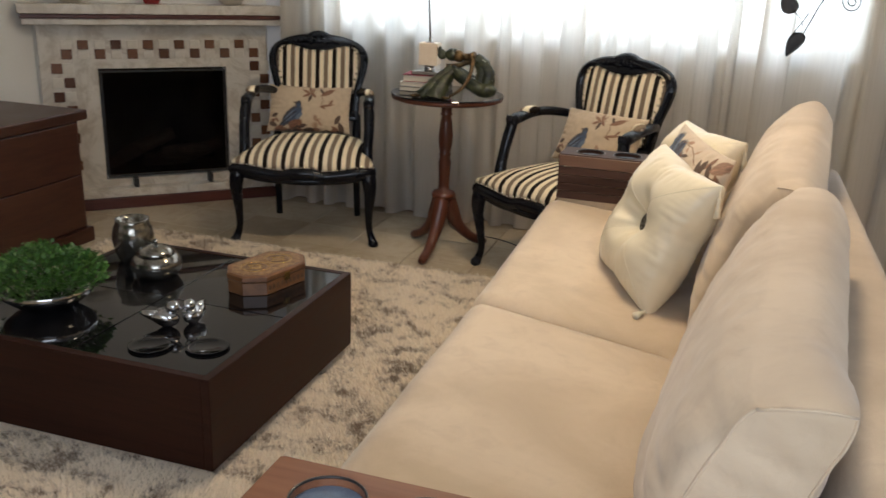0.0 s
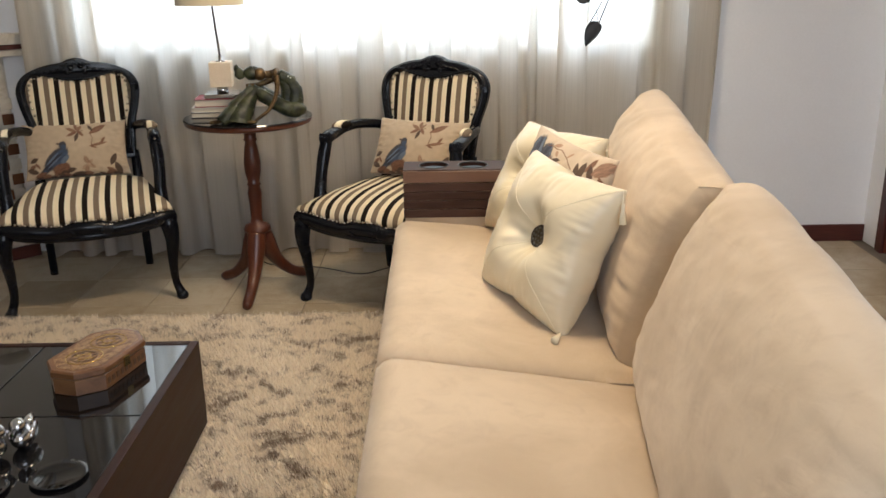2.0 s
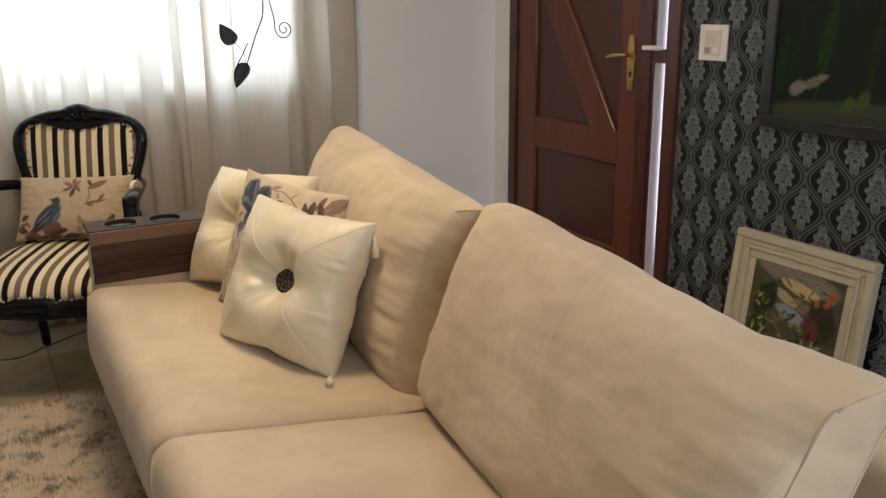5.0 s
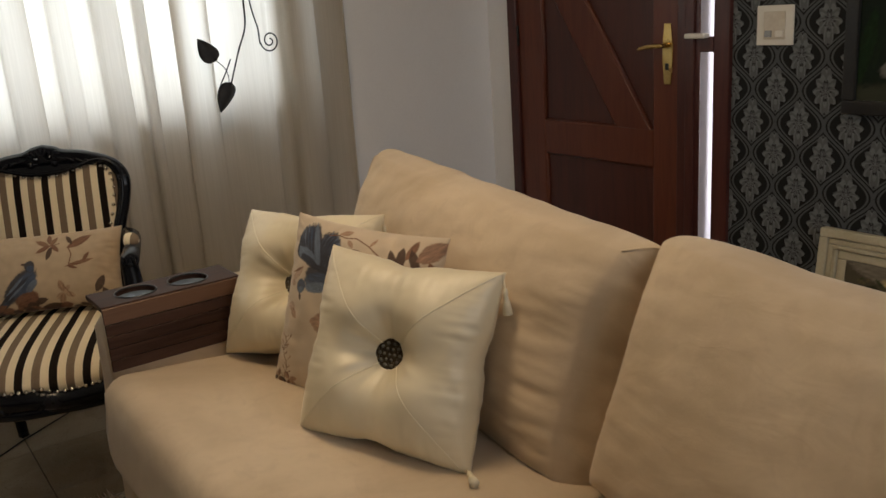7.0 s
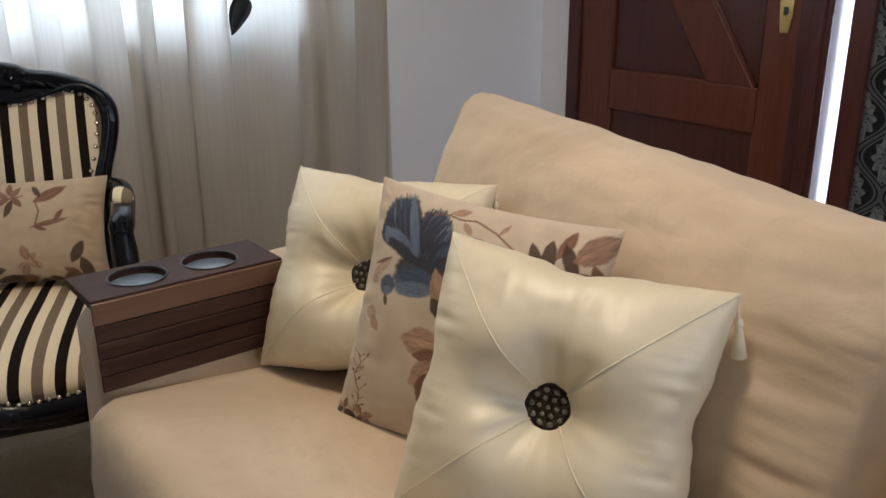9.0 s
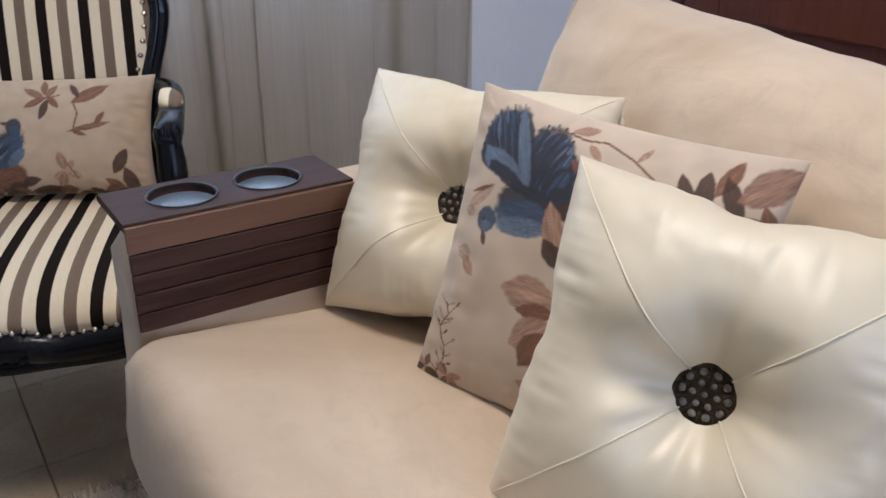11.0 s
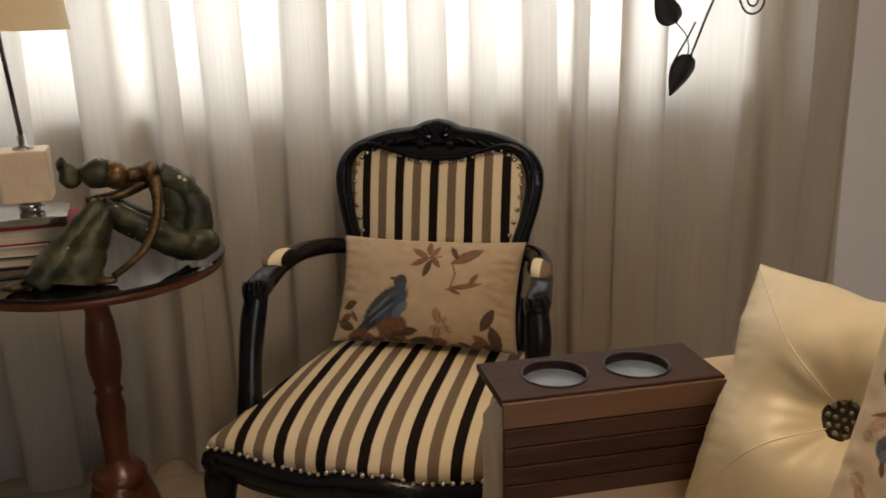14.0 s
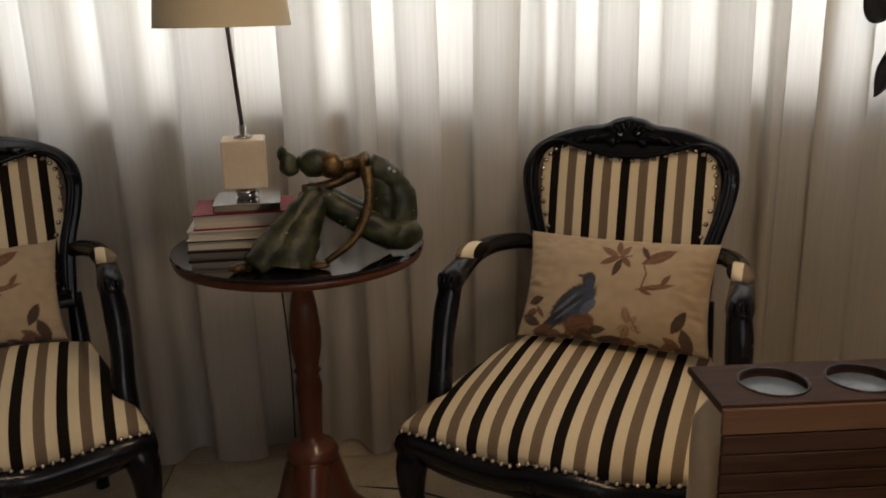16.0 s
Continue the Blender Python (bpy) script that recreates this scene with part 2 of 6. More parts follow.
M["glaze"] = m.bump(a + m.noise(90, 3) * 0.5, 0.7, 0.004).m
M["gold"] = speckled("aged_gold", (0.20, 0.125, 0.055), (0.07, 0.045, 0.022), 40, 160, 0.45, 0.25, metal=0.8)
m = Mat("marble", 0.3)
a = m.noise(4, 8, rough=0.7, warp=2.5)
m.color(m.mix(a.smooth(0.42, 0.62), (0.62, 0.57, 0.49), (0.46, 0.40, 0.32)))
M["marble"] = m.bump(a, 0.05, 0.001).m
m = Mat("brown_mosaic", 0.25, Coat_Weight=0.3)
m.color(m.mix(m.random(), (0.07, 0.028, 0.016), (0.17, 0.075, 0.038)))
M["mosaic"] = m.bump(m.noise(60, 3), 0.15, 0.001).m
M["ivory_tile"] = speckled("ivory_tile", (0.66, 0.61, 0.52), (0.58, 0.52, 0.43), 12, 90, 0.3)
M["soot"] = speckled("soot", (0.010, 0.009, 0.009), (0.028, 0.025, 0.022), 8, 60, 0.85, 0.5, 0.004)
M["log"] = speckled("log", (0.10, 0.075, 0.055), (0.05, 0.038, 0.03), 20, 80, 0.85, 0.6, 0.004, (1, 1, 6))
m = Mat("smoked_glass", 0.04, Transmission_Weight=1.0, Specular_IOR_Level=0.12, IOR=1.15)
M["smoked"] = m.color((0.45, 0.43, 0.42)).m
m = Mat("clear_glass", 0.02, Transmission_Weight=1.0, IOR=1.45)
M["glass"] = m.color((0.9, 0.93, 0.92)).m
m = Mat("frosted_glass", 0.5, Transmission_Weight=0.9, IOR=1.2)
M["frosted"] = m.color((0.92, 0.93, 0.96)).m
M["white_plastic"] = speckled("switch_plastic", (0.78, 0.76, 0.70), (0.74, 0.71, 0.65), 10, 200, 0.4, 0.05)
M["cream_frame"] = speckled("cream_frame", (0.52, 0.47, 0.34), (0.45, 0.40, 0.28), 8, 90, 0.5, 0.15)
M["black_frame"] = speckled("black_frame", (0.010, 0.010, 0.011), (0.020, 0.019, 0.018), 8, 90, 0.35, 0.1)
m = Mat("painted_canvas", 0.6, Specular_IOR_Level=0.1)
at = m.nt.nodes.new("ShaderNodeAttribute")
at.attribute_name = "print"
a = m.noise(60, 5, rough=0.7)
m.color(m.mix(a * 0.25, Sock(m.nt, at.outputs["Color"]), (0.05, 0.05, 0.03)))
M["canvas"] = m.bump(a, 0.3, 0.001).m
m = Mat("foliage", 0.5, Subsurface_Weight=0.0)
m.color(m.mix(m.island(), (0.03, 0.09, 0.014), (0.085, 0.20, 0.035)))
M["leaf"] = m.m
M["red_glaze"] = speckled("red_glaze", (0.42, 0.03, 0.03), (0.30, 0.02, 0.02), 20, 120, 0.25)
glow = bpy.data.materials.new("outside_daylight")
glow.use_nodes = True
gn = glow.node_tree.nodes
gn.remove(gn["Principled BSDF"])
ge = gn.new("ShaderNodeEmission")
ge.inputs[0].default_value, ge.inputs[1].default_value = (0.92, 0.9, 1.0, 1), 5.0
glow.node_tree.links.new(ge.outputs[0], gn["Material Output"].inputs[0])
# glow for the diffuser of the added, unseen ceiling fitting
lampglow = glow.copy()
lampglow.name = "lamp_diffuser"
ge2 = [q for q in lampglow.node_tree.nodes if q.type == "EMISSION"][0]
ge2.inputs[0].default_value, ge2.inputs[1].default_value = (1.0, 0.85, 0.65, 1), 4.0
# shag pile
m = Mat("shag_pile", 0.9, Sheen_Weight=0.3)
p1 = m.noise(7.0, 6, (1.0, 1.4, 1), 0.66, 1.0)
p2 = m.noise(30, 4, (1.0, 1.5, 1), 0.6, 0.8)
pat = (p1 * 0.6 + p2 * 0.4).smooth(0.40, 0.51)
c = m.mix(pat, (0.20, 0.13, 0.082), (0.92, 0.81, 0.645))
m.color(m.mix(m.island() * 0.15, c, (0.88, 0.76, 0.58)))
M["shag"] = m.m
m = Mat("rug_backing", 0.95)
m.color(m.mix((m.noise(7.0, 6, (1.0, 1.4, 1), 0.66, 1.0) * 0.6 + m.noise(30, 4, (1.0, 1.5, 1), 0.6, 0.8) * 0.4).smooth(0.40, 0.51), (0.20, 0.15, 0.10), (0.78, 0.69, 0.55)))
M["rug_base"] = m.bump(m.noise(160, 3), 0.8, 0.006).m
# damask wallpaper: ogee cells 0.184 by 0.2265 m
m = Mat("damask_paper", 0.6, Specular_IOR_Level=0.25)
x, y, z = m.xyz()
u, v = (y + 0.365) * (1 / 0.184), (z - 0.858) * (1 / 0.2265)
uf = (u - u.round()).abs()
b = uf - ((v * (2 * math.pi)).cos() * 0.25 + 0.25)
inside = b.less(0.0)
v2 = v - 0.5
du = uf * inside + (uf * -1 + 0.5) * (inside * -1 + 1)
dv = (v - v.round()) * inside + (v2 - v2.round()) * (inside * -1 + 1)
th = dv.op("ARCTAN2", du)
petal = (th * 9.0).cos() * 0.13 + (th * 4.0 + 0.8).cos() * 0.06
rr = ((du * 4.3) * (du * 4.3) + (dv * 3.1) * (dv * 3.1)).sqrt() - petal
veins = (th * 11.0 + rr * 9.0).cos().smooth(-0.2, 0.5)
speck = m.noise(130, 3)
med = rr.less(0.9) * (veins * 0.35 + 0.65) * speck.smooth(0.15, 0.4)
core = rr.less(0.34) * rr.more(0.22)
rib = b.abs().smooth(0.13, 0.10) * (b.abs().smooth(0.045, 0.03) * 0.7 + b.abs().more(0.075) * 0.8) * speck.smooth(0.2, 0.4)
c = m.mix(med, (0.006, 0.006, 0.007), (0.155, 0.17, 0.18))
c = m.mix(core, c, (0.02, 0.02, 0.022))
m.color(m.mix(rib, c, (0.105, 0.116, 0.124)))
m.rough(med * -0.12 + 0.62)
M["damask"] = m.bump(med + rib, 0.2, 0.0008).m
# sheer curtain
m = bpy.data.materials.new("sheer_linen")
m.use_nodes = True
nt = m.node_tree
nt.nodes.remove(nt.nodes["Principled BSDF"])
tc, mp, nz = nt.nodes.new("ShaderNodeTexCoord"), nt.nodes.new("ShaderNodeMapping"), nt.nodes.new("ShaderNodeTexNoise")
mp.inputs["Scale"].default_value = (90, 90, 1.5)
nz.inputs["Scale"].default_value = 2.0
nz.inputs["Detail"].default_value = 5
nt.links.new(tc.outputs["Object"], mp.inputs[0])
nt.links.new(mp.outputs[0], nz.inputs["Vector"])
ramp = nt.nodes.new("ShaderNodeMix")
ramp.data_type = "RGBA"
ramp.inputs[6].default_value, ramp.inputs[7].default_value = (0.59, 0.54, 0.465, 1), (0.74, 0.69, 0.615, 1)
nt.links.new(nz.outputs[0], ramp.inputs[0])
dif, trl, trp = nt.nodes.new("ShaderNodeBsdfDiffuse"), nt.nodes.new("ShaderNodeBsdfTranslucent"), nt.nodes.new("ShaderNodeBsdfTransparent")
nt.links.new(ramp.outputs[2], dif.inputs[0])
nt.links.new(ramp.outputs[2], trl.inputs[0])
m1, m2 = nt.nodes.new("ShaderNodeMixShader"), nt.nodes.new("ShaderNodeMixShader")
m1.inputs[0].default_value, m2.inputs[0].default_value = 0.53, 0.018
nt.links.new(dif.outputs[0], m1.inputs[1])
nt.links.new(trl.outputs[0], m1.inputs[2])
nt.links.new(m1.outputs[0], m2.inputs[1])
nt.links.new(trp.outputs[0], m2.inputs[2])
nt.links.new(m2.outputs[0], nt.nodes["Material Output"].inputs[0])
M["sheer"] = m

# ---- mesh helpers ----


def thing(name, label, category, m=None, group="", kind=""):
    ob = new(name)
    ob.empty_display_size = 0.05
    if m is not None:
        ob.matrix_world = m
    return tagged(ob, label, category, group, kind)


def raw(name, verts, faces, material, parent=None, label="", smooth=True):
    me = bpy.data.meshes.new(name)
    me.from_pydata([tuple(v) for v in verts], [], faces)
    me.validate()
    if material:
        me.materials.append(material)
    if smooth:
        me.polygons.foreach_set("use_smooth", [True] * len(me.polygons))
    me.update()
    ob = new(name, me)
    if parent:
        ob.parent = parent
    if label:
        ob["label"] = label
    return ob


def part(name, bm, material, parent=None, label="", smooth=False):
    bmesh.ops.recalc_face_normals(bm, faces=bm.faces)
    me = bpy.data.meshes.new(name)
    bm.to_mesh(me)
    bm.free()
    me.materials.append(material)
    if smooth:
        me.polygons.foreach_set("use_smooth", [True] * len(me.polygons))
    ob = new(name, me)
    if parent:
        ob.parent = parent
    if label:
        ob["label"] = label
    return ob


def add_box(bm, x0, x1, y0, y1, z0, z1):
    r = bmesh.ops.create_cube(bm, size=1)
    for v in r["verts"]:
        v.co = Vector((x0 + (v.co.x + .5) * (x1 - x0), y0 + (v.co.y + .5) * (y1 - y0), z0 + (v.co.z + .5) * (z1 - z0)))
    return r["verts"]


def boxes(*bs, bevel=0.0, seg=2):
    bm = bmesh.new()
    for b in bs:
        add_box(bm, *b)
    if bevel:
        bmesh.ops.bevel(bm, geom=list(bm.edges), offset=bevel, segments=seg, affect="EDGES", profile=0.5)
    return bm


def spline(pts, n=6, closed=False):
    """Catmull-Rom through points of any length of tuple."""
    p = [np.array(q, float) for q in pts]
    if closed:
        p = [p[-1]] + p + [p[0], p[1]]
    else:
        p = [2 * p[0] - p[1]] + p + [2 * p[-1] - p[-2]]
    out = []
    for i in range(1, len(p) - 2):
        for k in range(n):
            t = k / n
            out.append(0.5 * ((2 * p[i]) + (p[i + 1] - p[i - 1]) * t + (2 * p[i - 1] - 5 * p[i] + 4 * p[i + 1] - p[i + 2]) * t * t
                              + (3 * p[i] - p[i - 1] - 3 * p[i + 1] + p[i + 2]) * t ** 3))
    if not closed:
        out.append(p[-2])
    return out


def sweep(pts, n=10, closed=False, squash=1.0, up=(0, 0, 1)):
    """A tube through rows of x, y, z, radius. squash: the radius along up, as a share."""
    P = [Vector(q[:3]) for q in pts]
    R = [float(q[3]) for q in pts]
    verts, faces, k = [], [], len(P)
    upv = Vector(up)
    side = None
    for i in range(k):
        a, b = P[(i - 1) % k] if (closed or i) else P[0], P[(i + 1) % k] if (closed or i < k - 1) else P[-1]
        d = (b - a).normalized()
        s = d.cross(upv)
        if s.length < 0.15:
            s = side if side is not None else d.cross(Vector((1, 0.2, 0)))
        s = (s - d * s.dot(d)).normalized()
        if side is not None and s.dot(side) < 0:
            s = -s
        side = s
        w = s.cross(d)
        for j in range(n):
            an = 2 * math.pi * j / n
            verts.append(P[i] + s * (R[i] * math.cos(an)) + w * (R[i] * squash * math.sin(an)))
    for i in range(k if closed else k - 1):
        for j in range(n):
            a, b = i * n, ((i + 1) % k) * n
            faces.append((a + j, a + (j + 1) % n, b + (j + 1) % n, b + j))
    if not closed:
        faces.append(tuple(reversed(range(n))))
        faces.append(tuple((k - 1) * n + j for j in range(n)))
    return verts, faces


def lathe(profile, n=28, cx=0, cy=0):
    verts, faces = [], []
    for r, z in profile:
        for j in range(n):
            a = 2 * math.pi * j / n
            verts.append((cx + r * math.cos(a), cy + r * math.sin(a), z))
    for i in range(len(profile) - 1):
        for j in range(n):
            faces.append((i * n + j, i * n + (j + 1) % n, (i + 1) * n + (j + 1) % n, (i + 1) * n + j))
    faces.append(tuple(reversed(range(n))))
    faces.append(tuple((len(profile) - 1) * n + j for j in range(n)))
    return verts, faces


def blob(c, r, n=14, k=10, turn=None):
    """An ellipsoid's vertices and faces."""
    verts, faces = [], []
    for i in range(k + 1):
        f = math.pi * i / k
        for j in range(n):
            a = 2 * math.pi * j / n
            p = Vector((r[0] * math.sin(f) * math.cos(a), r[1] * math.sin(f) * math.sin(a), r[2] * math.cos(f)))
            if turn is not None:
                p = turn @ p
            verts.append(p + Vector(c))
    for i in range(k):
        for j in range(n):
            faces.append((i * n + j, (i + 1) * n + j, (i + 1) * n + (j + 1) % n, i * n + (j + 1) % n))
    return verts, faces


def joined(*shapes):
    verts, faces = [], []
    for vs, fs in shapes:
        o = len(verts)
        verts += list(vs)
        faces += [tuple(i + o for i in f) for f in fs]
    return verts, faces


def plate(loops, y0, y1, inset=0.0, warp=None):
    """A flat plate in x and z with holes (loops[1:]), between y0 (front) and y1, its front edge eased by inset."""
    from mathutils.geometry import tessellate_polygon
    verts, faces, base = [], [], []
    rings = []
    for li, loop in enumerate(loops):
        k = len(loop)
        area = sum(loop[i][0] * loop[(i + 1) % k][1] - loop[(i + 1) % k][0] * loop[i][1] for i in range(k))
        sgn = 1 if area > 0 else -1
        inn = []
        for i in range(k):
            a, b = Vector(loop[i - 1]), Vector(loop[(i + 1) % k])
            d = (b - a).normalized()
            nrm = Vector((-d.y, d.x)) * sgn * (1 if li == 0 else -1)
            inn.append(Vector(loop[i]) + nrm * inset)
        rings.append((loop, inn))
    front = [[(p.x, p.y, 0) for p in inn] for _, inn in rings]
    tris = tessellate_polygon([[Vector(p) for p in f] for f in front])
    flat = [p for f in front for p in f]
    nf = len(flat)
    verts += [(p[0], y0, p[1]) for p in flat]
    verts += [(p[0], y1, p[1]) for p in flat]
    mid = [p for loop, _ in rings for p in loop]
    verts += [(p[0], y0 + inset, p[1]) for p in mid]
    verts += [(p[0], y1 - inset, p[1]) for p in mid]
    faces += [tuple(t) for t in tris]
    faces += [tuple(i + nf for i in reversed(t)) for t in tris]
    o = 0
    for loop, _ in rings:
        k = len(loop)
        for i in range(k):
            a, b = o + i, o + (i + 1) % k
            faces += [(a, b, b + 2 * nf, a + 2 * nf), (a + 2 * nf, b + 2 * nf, b + 3 * nf, a + 3 * nf), (a + 3 * nf, b + 3 * nf, b + nf, a + nf)]
        o += k
    if warp:
        verts = [warp(*v) for v in verts]
    return verts, faces


def fixed(name, vf, material, parent=None, label="", smooth=True):
    """raw() with normals made consistent."""
    ob = raw(name, vf[0], vf[1], material, parent, label, smooth)
    bm = bmesh.new()
    bm.from_mesh(ob.data)
    bmesh.ops.recalc_face_normals(bm, faces=bm.faces)
    bm.to_mesh(ob.data)
    bm.free()
    return ob


def auto_smooth(ob, deg=35):
    me = ob.data
    me.set_sharp_from_angle(angle=radians(deg))
    return ob

# ---- setting ----


def structure(ob, label=""):
    return tagged(ob, label, "", "", "structure")


floor = structure(part("floor", boxes((LEFT_X - 0.2, WALL_X + 0.2, BACK_Y - 0.3, WALL_Y + 0.2, -0.12, -0.006)), M["grout"]), "beige glazed ceramic floor tiles with thin joints")
structure(part("ceiling", boxes((LEFT_X - 0.2, WALL_X + 0.2, BACK_Y - 0.3, WALL_Y + 0.2, TOP, TOP + 0.12)), M["ceiling"]), "plain white ceiling")
T = 0.15
structure(part("wall_north", boxes((-1.93, WIN_X0, WALL_Y, WALL_Y + T, 0, TOP), (WIN_X1, WALL_X, WALL_Y, WALL_Y + T, 0, TOP),
                                   (WIN_X0, WIN_X1, WALL_Y, WALL_Y + T, 0, WIN_Z0), (WIN_X0, WIN_X1, WALL_Y, WALL_Y + T, WIN_Z1, TOP)), M["wall"]), "pale grey white painted wall with the window")
DOOR_Y0, DOOR_Y1, DOOR_TOP = -0.275, 0.955, 2.15
structure(part("wall_east", boxes((WALL_X, WALL_X + T, BACK_Y, DOOR_Y0, 0, TOP)), M["damask"]), "black wallpaper with grey damask medallions")
structure(part("wall_east_corner", boxes((WALL_X, WALL_X + T, DOOR_Y1, WALL_Y + T, 0, TOP), (WALL_X, WALL_X + T, DOOR_Y0, DOOR_Y1, DOOR_TOP, TOP)), M["wall"]), "pale painted wall beside and over the door")
structure(part("wall_west", boxes((LEFT_X - T, LEFT_X, BACK_Y, 0.30, 0, TOP)), M["wall_warm"]), "warm white painted wall")
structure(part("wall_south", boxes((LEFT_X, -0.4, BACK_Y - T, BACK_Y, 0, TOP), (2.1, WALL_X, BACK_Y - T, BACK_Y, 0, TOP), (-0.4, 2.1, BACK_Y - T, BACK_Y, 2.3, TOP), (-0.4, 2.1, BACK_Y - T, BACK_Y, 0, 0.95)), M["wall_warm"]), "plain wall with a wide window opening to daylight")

# window: frame, sash bars, sill, panes
win = structure(thing("window_1", "white framed sliding window behind sheer curtains", "window"))
F = 0.05
for x0, x1, z0, z1 in ((WIN_X0, WIN_X1, WIN_Z0, WIN_Z0 + F), (WIN_X0, WIN_X1, WIN_Z1 - F, WIN_Z1), (WIN_X0, WIN_X0 + F, WIN_Z0 + F, WIN_Z1 - F),
                       (WIN_X1 - F, WIN_X1, WIN_Z0 + F, WIN_Z1 - F)):
    part("window_frame", boxes((x0, x1, WALL_Y + 0.05, WALL_Y + 0.11, z0, z1), bevel=0.004), M["white_plastic"], win)
for k in range(1, 4):
    xm = WIN_X0 + (WIN_X1 - WIN_X0) * k / 4
    part("sash_bar", boxes((xm - 0.022, xm + 0.022, WALL_Y + 0.055, WALL_Y + 0.1, WIN_Z0 + F, WIN_Z1 - F), bevel=0.003), M["white_plastic"], win)
part("window_sill", boxes((WIN_X0 - 0.03, WIN_X1 + 0.03, WALL_Y - 0.025, WALL_Y + 0.05, WIN_Z0 - 0.03, WIN_Z0 + 0.002), bevel=0.005), M["marble"], win)

# baseboards
structure(part("baseboard_north", boxes((-1.75, WALL_X - 0.001, WALL_Y - 0.016, WALL_Y - 0.001, 0, 0.085), bevel=0.003), M["baseboard"]), "dark red wooden baseboard")
structure(part("baseboard_east", boxes((WALL_X - 0.016, WALL_X - 0.001, BACK_Y, DOOR_Y0, 0, 0.085), bevel=0.003), M["baseboard"]), "dark red wooden baseboard")
structure(part("baseboard_west", boxes((LEFT_X + 0.001, LEFT_X + 0.016, BACK_Y, 0.25, 0, 0.085), bevel=0.003), M["baseboard"]), "dark red wooden baseboard")


# unseen fitting, added to go with the assumed overhead light
def ceiling_light():
    c = thing("ceiling_light", "unseen flush ceiling light, added to give the warm light from above", "lamp", pose(0.25, -0.68, TOP, 0, 0, 0))
    fixed("base", lathe([(0.0, 0.0), (0.25, 0.0), (0.25, -0.03), (0.235, -0.045), (0.22, -0.045), (0.22, -0.02), (0.0, -0.02)], 40), M["ceiling"], c)
    fixed("diffuser", lathe([(0.0, -0.055), (0.21, -0.05), (0.219, -0.04), (0.219, -0.03), (0.0, -0.03)], 40), lampglow, c, "warm glowing diffuser of the added ceiling light")


ceiling_light()

# ---- door ----
def build_door():
    d = structure(thing("door_1", "closed red-brown wooden door with panels and a diagonal brace", "door"))
    X = WALL_X
    # frame and post
    for y0, y1 in ((0.895, DOOR_Y1), (-0.148, -0.040), (DOOR_Y0, -0.206)):
        part("jamb", boxes((X - 0.018, X + 0.04, y0, y1, 0, DOOR_TOP), bevel=0.004), M["door_frame"], d)
    part("head", boxes((X - 0.016, X + 0.13, DOOR_Y0, DOOR_Y1, DOOR_TOP - 0.07, DOOR_TOP), bevel=0.004), M["door_frame"], d)
    part("post_bead", boxes((X - 0.028, X - 0.017, -0.125, -0.085, 0, DOOR_TOP - 0.07), bevel=0.004), M["door_frame"], d)
    # side light: two frosted panes with a rail between
    part("side_rail", boxes((X - 0.022, X + 0.03, -0.206, -0.148, 1.10, 1.155), bevel=0.003), M["door_frame"], d)
    for z0, z1 in ((0.02, 1.10), (1.155, DOOR_TOP - 0.07)):
        p = part("pane", boxes((X - 0.017, X - 0.012, -0.206, -0.148, z0, z1)), M["frosted"], d, "bright glass strip")
        p.visible_shadow = False
    back = structure(part("backdrop", boxes((X + 1.0, X + 1.02, -1.6, 1.4, 0, 3.0)), glow), "bright daylight outside the side light")
    latch = part("latch", boxes((X - 0.055, X - 0.018, -0.190, -0.10, 1.150, 1.168), bevel=0.006, seg=3), M["white_plastic"], d, "white plastic window latch")
    # leaf
    L0, L1 = -0.038, 0.893
    leaf = part("leaf", boxes((X + 0.012, X + 0.04, L0, L1, 0.008, DOOR_TOP - 0.072)), M["door_panel"], d)
    S = (X - 0.004, X + 0.012)
    part("stile", boxes((*S, 0.735, L1, 0.008, DOOR_TOP - 0.074), bevel=0.004), M["door"], leaf)
    part("stile", boxes((*S, L0, 0.088, 0.008, DOOR_TOP - 0.074), bevel=0.004), M["door"], leaf)
    for z0, z1 in ((0.008, 0.25), (0.64, 0.79), (1.93, DOOR_TOP - 0.074)):
        part("rail", boxes((*S, 0.089, 0.734, z0, z1), bevel=0.004), M["door"], leaf)
    # diagonal brace
    s = 0.68
    br = [(0.107, 0.79), (0.291, 0.79), (0.734, 0.79 + (0.734 - 0.291) / s), (0.734, 0.79 + (0.734 - 0.107) / s)]
    v, f = plate([br], 0.0, 0.016, 0.004)
    fixed("brace", ([(X - 0.004 + b, a, c) for a, b, c in v], f), M["door"], leaf, "", False)
    # mouldings round the panels
    def strip(p, q):
        v, f = sweep([(X + 0.008, *p, 0.008), (X + 0.008, *q, 0.008)], 8)
        fixed("moulding", (v, f), M["door"], leaf)
    for a, b2 in (((0.09, 0.25), (0.09, 0.64)), ((0.734, 0.25), (0.734, 0.64)), ((0.09, 0.25), (0.734, 0.25)), ((0.09, 0.64), (0.734, 0.64)),
                  ((0.734, 0.79), (0.734, 1.44)), ((0.291, 0.79), (0.734, 0.79)), ((0.291, 0.79), (0.734, 1.441)), ((0.107, 0.79), (0.734, 1.712)), ((0.09, 0.79), (0.09, 1.93)), ((0.09, 1.93), (0.734, 1.93))):
        strip(a, b2)
    # handle
    outl = [(0.014 + 0.025 * math.cos(t) * (1 if abs(math.sin(t)) < 0.85 else 0.8), 1.090 + 0.116 * math.sin(t) / max(abs(math.sin(t)), abs(math.cos(t)) * 0.6 + 0.4)) for t in np.linspace(0, 2 * math.pi, 28, endpoint=False)]
